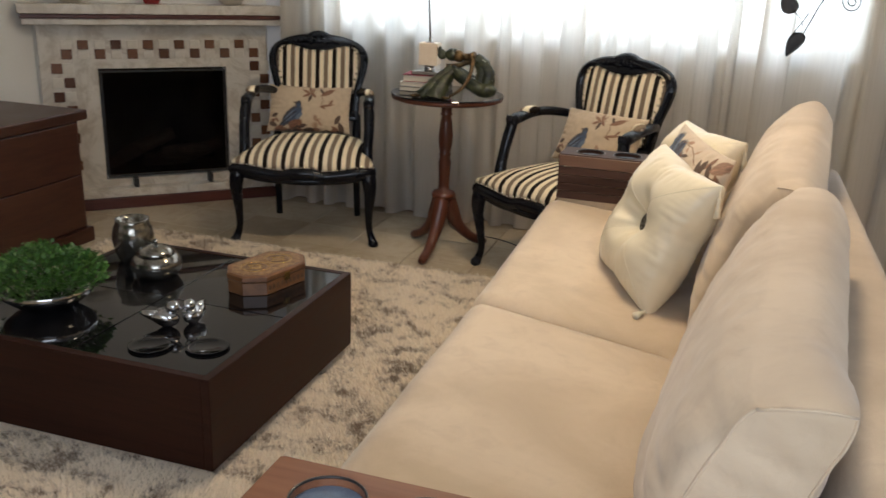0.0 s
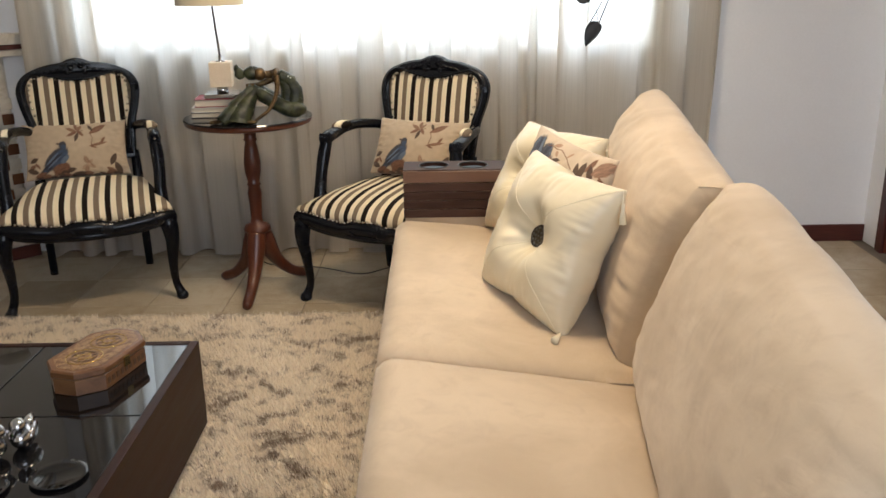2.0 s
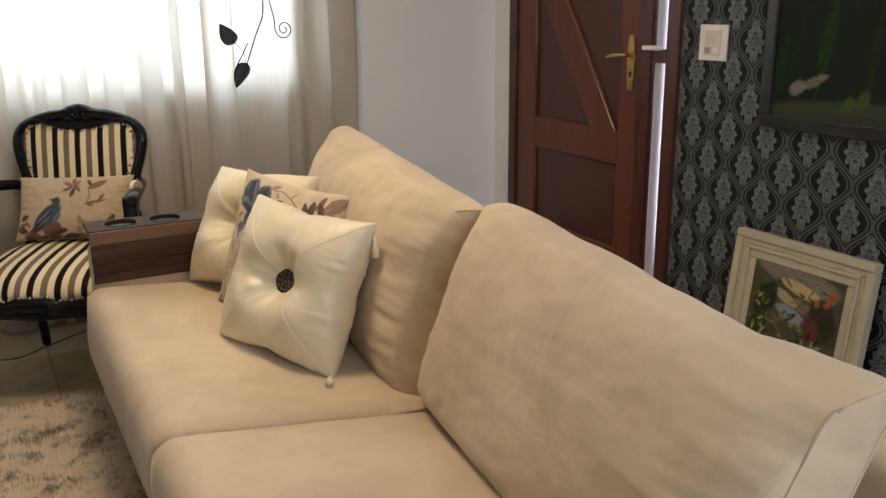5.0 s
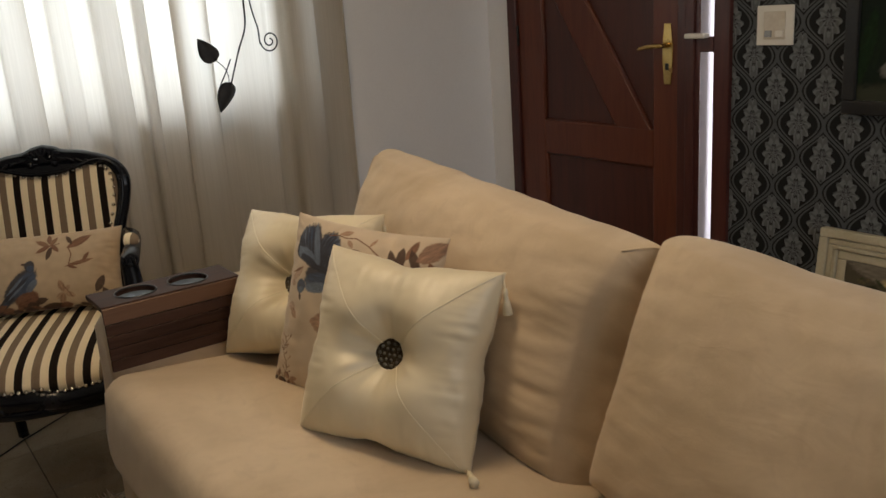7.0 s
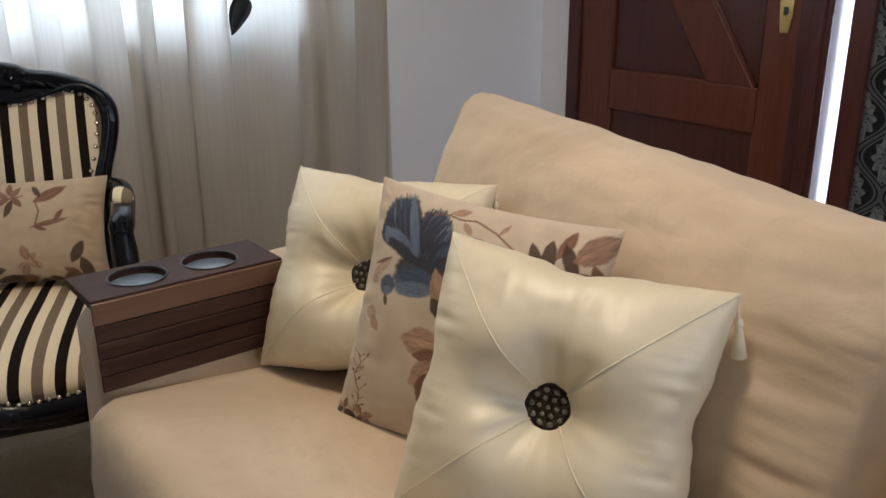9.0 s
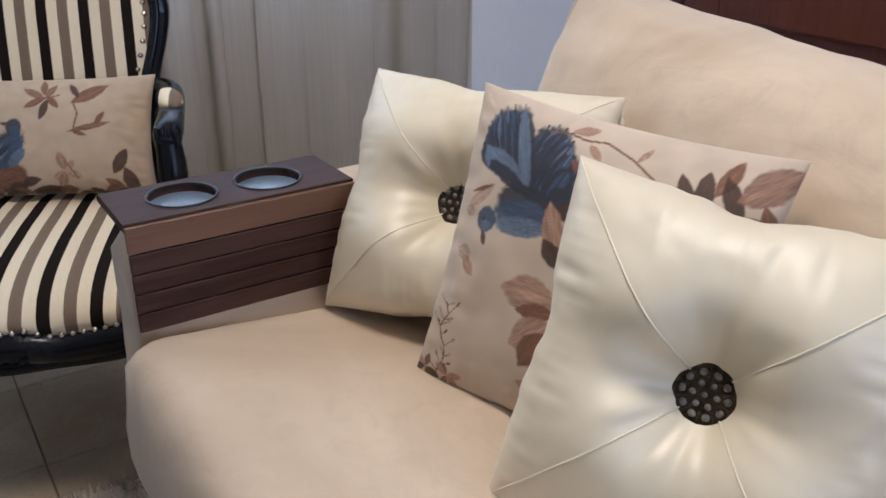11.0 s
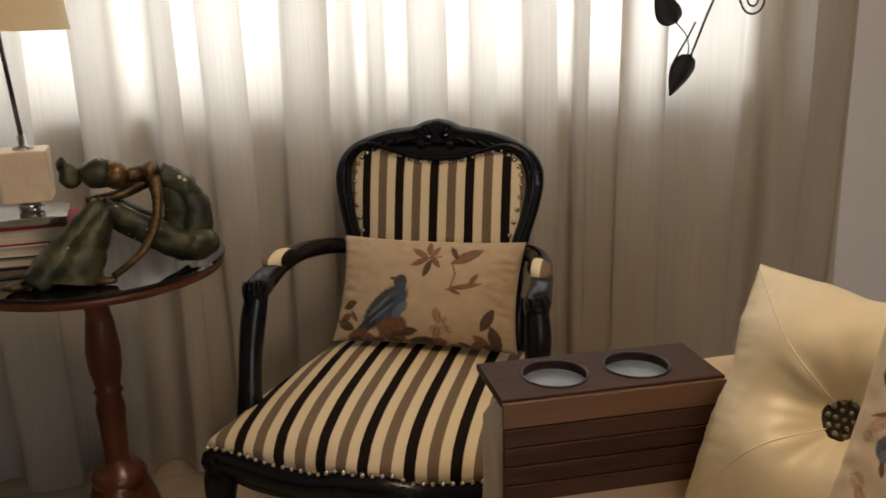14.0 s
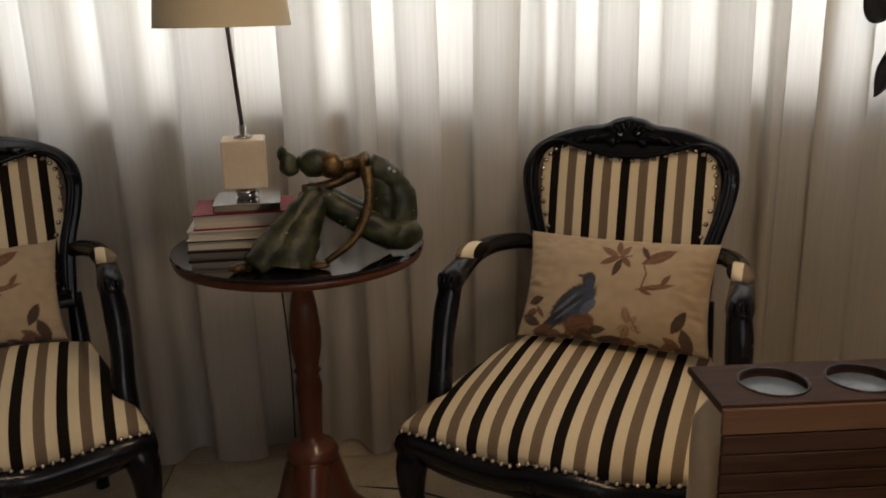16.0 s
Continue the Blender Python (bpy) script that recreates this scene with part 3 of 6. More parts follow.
    v, f = plate([outl], 0.0, 0.006, 0.0015)
    handle = fixed("handle", ([(X - 0.0105 + b, a, c) for a, b, c in v], f), M["brass"], leaf, "brass lever handle on a long plate", False)
    lever = [(X - 0.008, 0.014, 1.124, 0.010), (X - 0.045, 0.014, 1.124, 0.009), (X - 0.055, 0.032, 1.124, 0.009), (X - 0.055, 0.075, 1.121, 0.010), (X - 0.053, 0.124, 1.111, 0.007)]
    fixed("lever", sweep(spline(lever, 5), 10), M["brass"], leaf)
    part("keyhole", boxes((X - 0.0125, X - 0.010, 0.006, 0.022, 1.03, 1.055), bevel=0.001), M["black_rim"], leaf)
    for z in (0.25, 1.17, 1.9):
        fixed("hinge", lathe([(0.0, z - 0.045), (0.007, z - 0.045), (0.007, z + 0.045), (0.0, z + 0.045)], 10, X - 0.008, 0.894), M["steel"], d)


build_door()


# ---- wall pieces on the east wall ----
def wall_switch():
    s = thing("light_switch", "square cream light switch plate with small toggles", "switch")
    X = WALL_X - 0.001
    part("plate", boxes((X - 0.009, X, -0.519, -0.379, 1.122, 1.255), bevel=0.003), M["white_plastic"], s)
    part("insert", boxes((X - 0.0115, X - 0.008, -0.490, -0.408, 1.142, 1.235), bevel=0.001), M["ivory_tile"], s)
    part("toggle", boxes((X - 0.016, X - 0.010, -0.440, -0.413, 1.15, 1.172), bevel=0.002), M["button_grey"], s)
    part("toggle", boxes((X - 0.016, X - 0.010, -0.485, -0.455, 1.15, 1.172), bevel=0.002), M["white_plastic"], s)


wall_switch()


class Print:
    """Colours a sheet by leaves, ovals and strokes laid over a ground."""

    def __init__(self, ground, seed=0):
        self.ground, self.shapes, self.seed = ground, [], seed

    def oval(self, cx, cy, rx, ry, deg, col, streak=0.35):
        self.shapes.append((0, cx, cy, rx, ry, radians(deg), col, streak))
        return self

    def leaf(self, cx, cy, rx, ry, deg, col, streak=0.5):
        self.shapes.append((1, cx, cy, rx, ry, radians(deg), col, streak))
        return self

    def line(self, x0, y0, x1, y1, w, col):
        self.shapes.append((2, (x0 + x1) / 2, (y0 + y1) / 2, math.hypot(x1 - x0, y1 - y0) / 2, w, math.atan2(y1 - y0, x1 - x0), col, 0.1))
        return self

    def stroke(self, x0, y0, x1, y1, w, col, streak=0.5, kind=1):
        self.shapes.append((kind, (x0 + x1) / 2, (y0 + y1) / 2, math.hypot(x1 - x0, y1 - y0) / 2, w / 2, math.atan2(y1 - y0, x1 - x0), col, streak))
        return self

    def fan(self, b0, b1, t0, t1, t2, n, w):
        """Feathers from a line b0 to b1 out to a bowed row of tips."""
        for k in range(n):
            f = k / (n - 1)
            bx, by = b0[0] + (b1[0] - b0[0]) * f, b0[1] + (b1[1] - b0[1]) * f
            tx, ty = ((1 - f) ** 2 * t0[i] + 2 * f * (1 - f) * t1[i] + f * f * t2[i] for i in (0, 1))
            self.stroke(bx, by, tx, ty, w * 1.45, NAVY, 0.3, 0)
            self.stroke(bx + 0.006, by, tx + 0.004, ty - 0.02, w * 0.8, (BLUE, STEEL, BLUE)[k % 3], 0.6, 0)
            self.line(bx, by, tx, ty, 0.006, STEEL if k % 2 else NAVY)
        return self

    def flower(self, cx, cy, r0, cols, turn=0, n=5):
        for k in range(n):
            a = turn + 360 * k / n + 22 * math.sin(k * 2.3 + cx * 9)
            r = r0 * (0.8 + 0.4 * abs(math.sin(k * 1.7 + cy * 5)))
            self.leaf(cx + r * 0.55 * math.cos(radians(a)), cy + r * 0.55 * math.sin(radians(a)), r * 0.55, r * 0.27, a, cols[k % len(cols)])
        return self

    def at(self, x, y):
        c = Vector(self.ground) * (0.95 + 0.1 * noise.noise((x * 6, y * 6, self.seed)))
        for kind, cx, cy, rx, ry, an, col, streak in self.shapes:
            dx, dy = x - cx, y - cy
            if dx * dx + dy * dy > 1.3 * max(rx, ry) ** 2:
                continue
            u = (dx * math.cos(an) + dy * math.sin(an)) / rx
            v = (-dx * math.sin(an) + dy * math.cos(an)) / ry
            wob = 0.12 * noise.noise((x * 30, y * 30, cx * 7))
            if kind == 0:
                d = 1 - (u * u + v * v) ** 0.5 + wob
            elif kind == 1:
                d = (1 - u * u) ** 1.0 - abs(v) + wob if abs(u) < 1 else -1
            else:
                d = 1 - abs(v) + wob if abs(u) < 1 else -1
            if d > 0:
                k = min(1, d * 6)
                s = 1 + streak * ((0.6 * noise.noise((u * 2.5 + cx * 9, v * 6, cy * 5)) + 0.9 * noise.noise((u * 3 + cy * 5, v * 15, cx * 9))) + (0.5 if kind == 1 and abs(v) < 0.12 else 0))
                c = c.lerp(Vector(col) * max(0.3, s), k * 0.95)
        return c


def painted_sheet(name, w, h, prt, material, parent, place, n=90, label=""):
    """A flat canvas of width w and height h, coloured by prt; place maps (u, v) in 0..1 to the world."""
    k = max(2, int(n * h / w))
    verts, cols = [], []
    for j in range(k + 1):
        for i in range(n + 1):
            verts.append(place(i / n, j / k))
            cols.append(prt.at((i / n * 2 - 1) * w / h if w > h else i / n * 2 - 1, j / k * 2 - 1))
    faces = [(j * (n + 1) + i, j * (n + 1) + i + 1, (j + 1) * (n + 1) + i + 1, (j + 1) * (n + 1) + i) for j in range(k) for i in range(n)]
    ob = raw(name, verts, faces, material, parent, label)
    at = ob.data.color_attributes.new("print", "FLOAT_COLOR", "POINT")
    at.data.foreach_set("color", [q for c in cols for q in (c[0], c[1], c[2], 1.0)])
    return ob


BROWN, UMBER, BLUE, NAVY, STEEL = (0.16, 0.065, 0.032), (0.042, 0.016, 0.009), (0.026, 0.055, 0.108), (0.007, 0.013, 0.032), (0.095, 0.135, 0.20)


def wall_picture():
    p = thing("wall_picture", "large black framed picture of green water plants", "picture")
    y0, y1, z0, z1, X, B = -1.75, -0.714, 0.906, 1.72, WALL_X - 0.001, 0.045
    for a in ((y0, y1, z0, z0 + B), (y0, y1, z1 - B, z1), (y0, y0 + B, z0 + B, z1 - B), (y1 - B, y1, z0 + B, z1 - B)):
        part("frame_side", boxes((X - 0.032, X, *a), bevel=0.005), M["black_frame"], p)
    g = Print((0.006, 0.014, 0.011), 3)
    rnd = random.Random(4)
    for k in range(26):
        cx = rnd.uniform(-1.4, 1.4)
        g.leaf(cx, rnd.uniform(-0.6, 0.6), rnd.uniform(0.3, 0.7), rnd.uniform(0.03, 0.09), 90 + rnd.uniform(-15, 15), (0.006 + 0.012 * rnd.random(), 0.012 + 0.026 * rnd.random(), 0.009))
    g.oval(0, -0.95, 1.6, 0.16, 0, (0.045, 0.05, 0.035)).leaf(-0.85, -0.66, 0.2, 0.05, 25, (0.16, 0.15, 0.13)).oval(-1.02, -0.72, 0.1, 0.07, 30, (0.2, 0.19, 0.17))
    for k in range(8):
        g.oval(rnd.uniform(-0.5, 0.9), rnd.uniform(-0.85, -0.65), 0.1, 0.06, rnd.uniform(0, 90), (0.05, 0.09, 0.025))
    painted_sheet("canvas", y1 - y0 - 2 * B, z1 - z0 - 2 * B, g, M["canvas"], p, lambda u, v: (X - 0.02, y1 - B - u * (y1 - y0 - 2 * B), z0 + B + v * (z1 - z0 - 2 * B)), 110)
    part("backing", boxes((X - 0.018, X - 0.002, y0 + B, y1 - B, z0 + B, z1 - B)), M["black_frame"], p)


wall_picture()


def leaning_picture():
    # stands on the floor and leans on the wall
    W, H, B = 0.58, 0.522, 0.098
    lean = 7.0
    p = thing("leaning_picture", "cream moulded picture frame leaning on the wall with a painted landscape", "picture",
              pose(WALL_X - 0.085, -0.963, 0.003, 0, 0, -90) @ pose(0, 0, 0, -lean, 0, 0))
    # local x runs along the wall, y into the wall, z up
    for k, (d0, d1, r) in enumerate(((0.0, 0.030, 0.020), (0.030, 0.052, 0.010), (0.052, 0.066, 0.016), (0.066, 0.098, 0.006))):
        for a, b2 in (((-W / 2 + d0, 0 + d0), (W / 2 - d0, d1)), ((-W / 2 + d0, H - d1), (W / 2 - d0, H - d0)), ((-W / 2 + d0, d1), (-W / 2 + d1, H - d1)), ((W / 2 - d1, d1), (W / 2 - d0, H - d1))):
            part("frame_moulding", boxes((a[0], b2[0], -r, 0.02, a[1], b2[1]), bevel=0.005, seg=3), M["cream_frame"], p)
    g = Print((0.09, 0.075, 0.05), 8)
    g.oval(0.0, 0.85, 1.2, 0.3, -8, (0.22, 0.19, 0.15)).oval(0.15, 0.60, 0.6, 0.15, -12, (0.55, 0.42, 0.20)).oval(-0.25, 0.35, 0.4, 0.12, -20, (0.42, 0.36, 0.24)).oval(-0.05, 0.02, 0.45, 0.16, -15, (0.26, 0.29, 0.34)).oval(0.1, -0.16, 0.35, 0.08, -22, (0.26, 0.25, 0.22)).oval(0.35, 0.25, 0.4, 0.10, -25, (0.22, 0.15, 0.08))
    rnd = random.Random(21)
    for k in range(70):
        g.leaf(rnd.uniform(-1.1, 1.1), rnd.uniform(-0.9, 0.75), rnd.uniform(0.06, 0.18), rnd.uniform(0.02, 0.05), rnd.uniform(-50, 60), ((0.05, 0.06, 0.025), (0.12, 0.10, 0.05), (0.24, 0.19, 0.11), (0.03, 0.03, 0.02), (0.17, 0.15, 0.13))[k % 5])
    g.leaf(-0.75, 0.2, 0.5, 0.3, 60, (0.02, 0.025, 0.012)).leaf(-0.85, -0.5, 0.5, 0.25, 80, (0.03, 0.04, 0.015)).oval(0.75, 0.1, 0.35, 0.5, 20, (0.035, 0.03, 0.02)).oval(0.5, -0.2, 0.25, 0.3, 20, (0.12, 0.035, 0.03))
    rnd = random.Random(11)
    for k in range(34):
        g.leaf(rnd.uniform(0.1, 1.1), rnd.uniform(-1, -0.2), 0.13, 0.04, rnd.uniform(0, 180), ((0.03, 0.06, 0.02), (0.10, 0.13, 0.03), (0.3, 0.3, 0.2), (0.02, 0.02, 0.012))[k % 4])
    for k in range(14):
        g.leaf(-0.85 + rnd.uniform(-0.15, 0.2), rnd.uniform(-0.7, 0.3), 0.11, 0.035, rnd.uniform(20, 160), ((0.10, 0.14, 0.03), (0.3, 0.3, 0.1))[k % 2])
    for k in range(6):
        g.oval(0.7 + rnd.uniform(-0.15, 0.3), 0.55 + rnd.uniform(-0.12, 0.12), 0.1, 0.07, rnd.uniform(0, 90), (0.35, 0.12, 0.05))
    painted_sheet("canvas", W - 2 * B, H - 2 * B, g, M["canvas"], p, lambda u, v: (-W / 2 + B + u * (W - 2 * B), -0.004, B + v * (H - 2 * B)), 90)


leaning_picture()


# ---- curtains ----
def curtain(x0, x1, seed, group):
    """A gathered sheer: the cloth doubles over itself at each pleat."""
    rnd = random.Random(seed)
    step, k = 0.0035, 40
    n = int((x1 - x0) / step)
    ph, amp, over = [0.0], [], []
    period, left = 0.1, 0.0
    a0, o0 = 0.04, 0.02
    for i in range(n + 1):
        if left <= 0:
            period, left = rnd.choice((0.06, 0.09, 0.13, 0.17, 0.22, 0.30) if x0 + step * i < 0.95 else (0.15, 0.2, 0.27)) * rnd.uniform(0.85, 1.15), rnd.uniform(0.7, 1.2)
            a0, o0 = rnd.uniform(0.010, 0.042), rnd.uniform(0.0, 0.20) * period
        left -= step / period
        ph.append(ph[-1] + 2 * math.pi * step / period)
        amp.append(a0 if not amp else amp[-1] + (a0 - amp[-1]) * 0.08)
        over.append(o0 if not over else over[-1] + (o0 - over[-1]) * 0.08)
    verts = []
    H = TOP - 0.012
    for j in range(k + 1):
        z = 0.012 + (H - 0.012) * j / k
        fall = 1 - z / H
        for i in range(n + 1):
            s0 = x0 + step * i
            p2 = ph[i] + 1.5 * noise.noise((s0 * 3.1, z * 0.55, seed)) * (0.4 + fall)
            y = amp[i] * (1 + 0.45 * fall) * math.cos(p2) + 0.008 * noise.noise((s0 * 7, z * 0.9, seed + 5))
            x = s0 + over[i] * (1 - 0.25 * fall) * math.sin(2 * p2) + 0.012 * noise.noise((s0 * 2, z * 0.8, seed + 2)) * fall
            verts.append((x, 1.03 + y, z))
    faces = [(j * (n + 1) + i, j * (n + 1) + i + 1, (j + 1) * (n + 1) + i + 1, (j + 1) * (n + 1) + i) for j in range(k) for i in range(n)]
    ob = raw("curtain", verts, faces, M["sheer"])
    tagged(ob, "floor-length sheer off-white linen curtain in soft folds", "curtain", group)
    return ob


curtain(-1.80, -0.10, 3, "window curtains")
curtain(-0.13, 1.43, 8, "window curtains")


# ---- metal vine hanging before the curtain ----
def vine():
    t = thing("metal_vine", "black wrought metal vine with two leaves and a spiral", "ornament")
    Y = 0.955
    S = M["steel"]
    fixed("stem", sweep(spline([(0.93, Y + 0.03, 1.95, 0.004), (0.945, Y, 1.6, 0.004), (0.938, Y, 1.40, 0.004), (0.932, Y, 1.300, 0.0035), (0.893, Y, 1.208, 0.0035), (0.848, Y, 1.092, 0.0032)], 8), 8), S, t)
    fixed("twig", sweep(spline([(0.858, Y, 1.184, 0.0028), (0.836, Y, 1.142, 0.0028), (0.803, Y, 1.086, 0.0028), (0.792, Y, 1.048, 0.0028), (0.797, Y, 1.030, 0.0028)], 6), 8), S, t)
    fixed("twig", sweep(spline([(0.797, Y, 1.187, 0.0018), (0.831, Y, 1.152, 0.0018), (0.841, Y, 1.120, 0.0018), (0.840, Y, 1.093, 0.0018)], 6), 8), S, t)
    sp = [(0.95, Y + 0.02, 1.62, 0.0032), (0.962, Y, 1.40, 0.0032), (0.973, Y, 1.335, 0.0032), (0.984, Y, 1.29, 0.0032), (0.986, Y, 1.235, 0.0032)]
    cx, cz = 1.028, 1.240
    for k in range(0, 26):
        a = math.pi + 0.15 + k * 0.43
        r = 0.040 * (1 - k / 30)
        sp.append((cx + r * math.cos(a), Y, cz + r * math.sin(a) * 1.08, 0.003))
    fixed("spiral", sweep(spline(sp, 3), 8), S, t)

    def leaf(tip, base, wid, bend):
        tipv, basev = Vector(tip), Vector(base)
        ax = tipv - basev
        sd = Vector((0, 1, 0)).cross(ax).normalized()
        vs, fs, n = [], [], 16
        for i in range(n + 1):
            s = i / n
            h = wid * (math.sin(math.pi * s ** 0.62)) ** 0.8 if 0 < s < 1 else 0.0005
            for w, dy in ((-1, 0.004), (-0.5, 0.001), (0, 0.006), (0.5, 0.001), (1, 0.004)):
                vs.append(basev + ax * s + sd * (h * w + bend * math.sin(math.pi * s)) + Vector((0, -dy * 2, 0)))
        for i in range(n):
            for j in range(4):
                fs.append((i * 5 + j, i * 5 + j + 1, (i + 1) * 5 + j + 1, (i + 1) * 5 + j))
        o = len(vs)
        vs2 = vs + [v + Vector((0, 0.0025, 0)) for v in vs]
        fs2 = fs + [tuple(i + o for i in reversed(f)) for f in fs]
        raw("leaf", vs2, fs2, S, t)
    leaf((0.790, Y, 0.990), (0.846, Y, 1.098), 0.033, 0.006)
    leaf((0.737, Y, 1.268), (0.800, Y, 1.183), 0.036, -0.006)


vine()


# ---- corner fireplace ----
def fireplace():
    fp = thing("fireplace", "cream marble corner fireplace with a band of brown mosaic squares", "fireplace")
    P0, U, N = Vector((-2.112, 0.939, 0)), Vector((0.722, 0.692, 0)), Vector((0.692, -0.722, 0))

    def w(u, off, z):
        return P0 + U * u + N * off + Vector((0, 0, z))

    def blk(name, u0, u1, o0, o1, z0, z1, mat, bevel=0.004, parent=None, label=""):
        bm = boxes((u0, u1, -o1, -o0, z0, z1), bevel=bevel)
        for v in bm.verts:
            v.co = w(v.co.x, -v.co.y, v.co.z)
        return part(name, bm, mat, parent or fp, label)
    # breast wall behind, closing the corner above
    v, f = plate([[(-0.97, 0), (0.28, 0), (0.28, TOP), (-0.97, TOP)], [(-0.645, 0.15), (0.018, 0.15), (0.018, 0.74), (-0.645, 0.74)]], 0.0, 0.06)
    structure(fixed("chimney_breast", ([w(a, -0.03 - b2, c) for a, b2, c in v], f), M["wall_warm"], None, "", False), "warm white wall across the corner over the mantel")
    v, f = plate([[(-0.925, 0.1), (0.25, 0.1), (0.25, 0.965), (-0.925, 0.965)], [(-0.645, 0.15), (0.018, 0.15), (0.018, 0.74), (-0.645, 0.74)]], 0.0, 0.028, 0.004)
    fixed("surround", ([w(a, -b2, c) for a, b2, c in v], f), M["marble"], fp, "", False)
    blk("plinth", -0.93, 0.26, -0.028, 0.085, 0.0, 0.06, M["baseboard"], label="dark red plinth")
    blk("hearth", -0.92, 0.25, -0.028, 0.075, 0.061, 0.105, M["marble"])
    blk("mantel", -0.985, 0.325, -0.028, 0.115, 0.972, 1.003, M["marble"], 0.006)
    blk("mantel_band", -0.99, 0.335, -0.028, 0.125, 1.004, 1.026, M["baseboard"], 0.004, label="dark wooden mantel edge")
    blk("mantel_top", -1.0, 0.34, -0.028, 0.135, 1.027, 1.075, M["marble"], 0.004)
    blk("firebox_back", -0.66, 0.03, -0.42, -0.40, 0.14, 0.75, M["soot"], 0)
    blk("firebox_side", -0.665, -0.646, -0.40, -0.03, 0.14, 0.75, M["soot"], 0)
    blk("firebox_side", 0.019, 0.04, -0.40, -0.03, 0.14, 0.75, M["soot"], 0)
    blk("firebox_floor", -0.645, 0.018, -0.40, -0.03, 0.13, 0.149, M["soot"], 0)
    blk("firebox_roof", -0.645, 0.018, -0.40, -0.03, 0.741, 0.76, M["soot"], 0)
    # screen
    s = blk("screen", -0.63, 0.003, 0.004, 0.008, 0.165, 0.725, M["smoked"], 0, label="dark fire screen")
    for a in ((-0.635, 0.008, 0.722, 0.732), (-0.635, 0.008, 0.157, 0.167), (-0.64, -0.63, 0.157, 0.732), (0.003, 0.013, 0.157, 0.732)):
        blk("screen_bar", a[0], a[1], 0.002, 0.012, a[2], a[3], M["steel"], 0.001, s)
    for u in (-0.5, -0.1):
        blk("screen_foot", u - 0.012, u + 0.012, 0.0, 0.06, 0.106, 0.158, M["steel"], 0.003, s)
    rnd = random.Random(2)
    for k in range(5):
        u, z = -0.5 + 0.1 * k, 0.19 + 0.05 * (k % 2)
        a = w(u - 0.12, -0.2 - 0.03 * (k % 3), z)
        b2 = w(u + 0.14, -0.22 + 0.04 * (k % 2), z + rnd.uniform(0.0, 0.12))
        fixed("log", sweep([(*a, 0.035), (*a.lerp(b2, 0.5), 0.04), (*b2, 0.033)], 9), M["log"], fp)
    # mosaic band
    tile = boxes((-0.026, 0.026, -0.003, 0.003, -0.026, 0.026), bevel=0.0015, seg=1)
    me = bpy.data.meshes.new("mosaic_tile")
    tile.to_mesh(me)
    tile.free()
    me2 = me.copy()
    me.materials.append(M["mosaic"])
    me2.materials.append(M["ivory_tile"])
    rot = Matrix((U, -N, Vector((0, 0, 1)))).transposed().to_4x4()

    def put(u, z, mesh):
        ob = new("mosaic_tile", mesh)
        ob.parent = fp
        ob.matrix_world = Matrix.Translation(w(u, 0.0035, z)) @ rot
    for k in range(13):
        u = -0.79 + 0.0805 * k
        put(u, 0.862 if k % 2 else 0.818, me)
        put(u, 0.818 if k % 2 else 0.862, me2)
    for k in range(8):
        z = 0.745 - 0.073 * k
        for c, base in ((-0.815, -1), (0.205, 1)):
            put(c + (0.028 if k % 2 else -0.028), z, me)
            put(c - (0.028 if k % 2 else -0.028), z, me2)
    # ornaments on the mantel
    c = w(-0.36, 0.05, 1.076)
    o = thing("mantel_vase", "small red glazed vase on the mantel", "vase", Matrix.Translation(c))
    fixed("body", lathe([(0.0, 0), (0.035, 0), (0.05, 0.03), (0.045, 0.07), (0.022, 0.10), (0.026, 0.115), (0.0, 0.115)], 24), M["red_glaze"], o)
    for u in (-0.75, 0.05):
        c = w(u, 0.05, 1.076)
        o = thing("mantel_bowl", "low cream ceramic bowl on the mantel", "bowl", Matrix.Translation(c), "mantel ornaments")
        fixed("body", lathe([(0.0, 0), (0.04, 0), (0.075, 0.03), (0.085, 0.06), (0.078, 0.06), (0.0, 0.02)], 28), M["ivory_tile"], o)


fireplace()


# ---- cabinet by the west wall ----
def sideboard():
    c = thing("sideboard", "dark brown wooden sideboard with a thick top", "cabinet")
    x0, x1, y0, y1 = LEFT_X + 0.02, -2.27, -1.75, -0.05
    part("carcass", boxes((x0, x1, y0, y1, 0.07, 0.585), bevel=0.003), M["cabinet_wood"], c)
    part("base", boxes((x0, x1 + 0.025, y0 - 0.02, y1 + 0.02, 0.0, 0.07), bevel=0.006), M["cabinet_wood"], c)
    part("top", boxes((x0, x1 + 0.035, y0 - 0.03, y1 + 0.03, 0.586, 0.632), bevel=0.006), M["cabinet_wood"], c)
    n = 3
    for k in range(n):
        a = y0 + 0.02 + (y1 - y0 - 0.04) * k / n
        b = a + (y1 - y0 - 0.04) / n - 0.006
        for z0, z1 in ((0.085, 0.33), (0.336, 0.575)):
            part("drawer", boxes((x1 + 0.001, x1 + 0.018, a, b, z0, z1), bevel=0.003), M["cabinet_wood"], c)


sideboard()

# ---- sofa ----
SEAT = 0.445


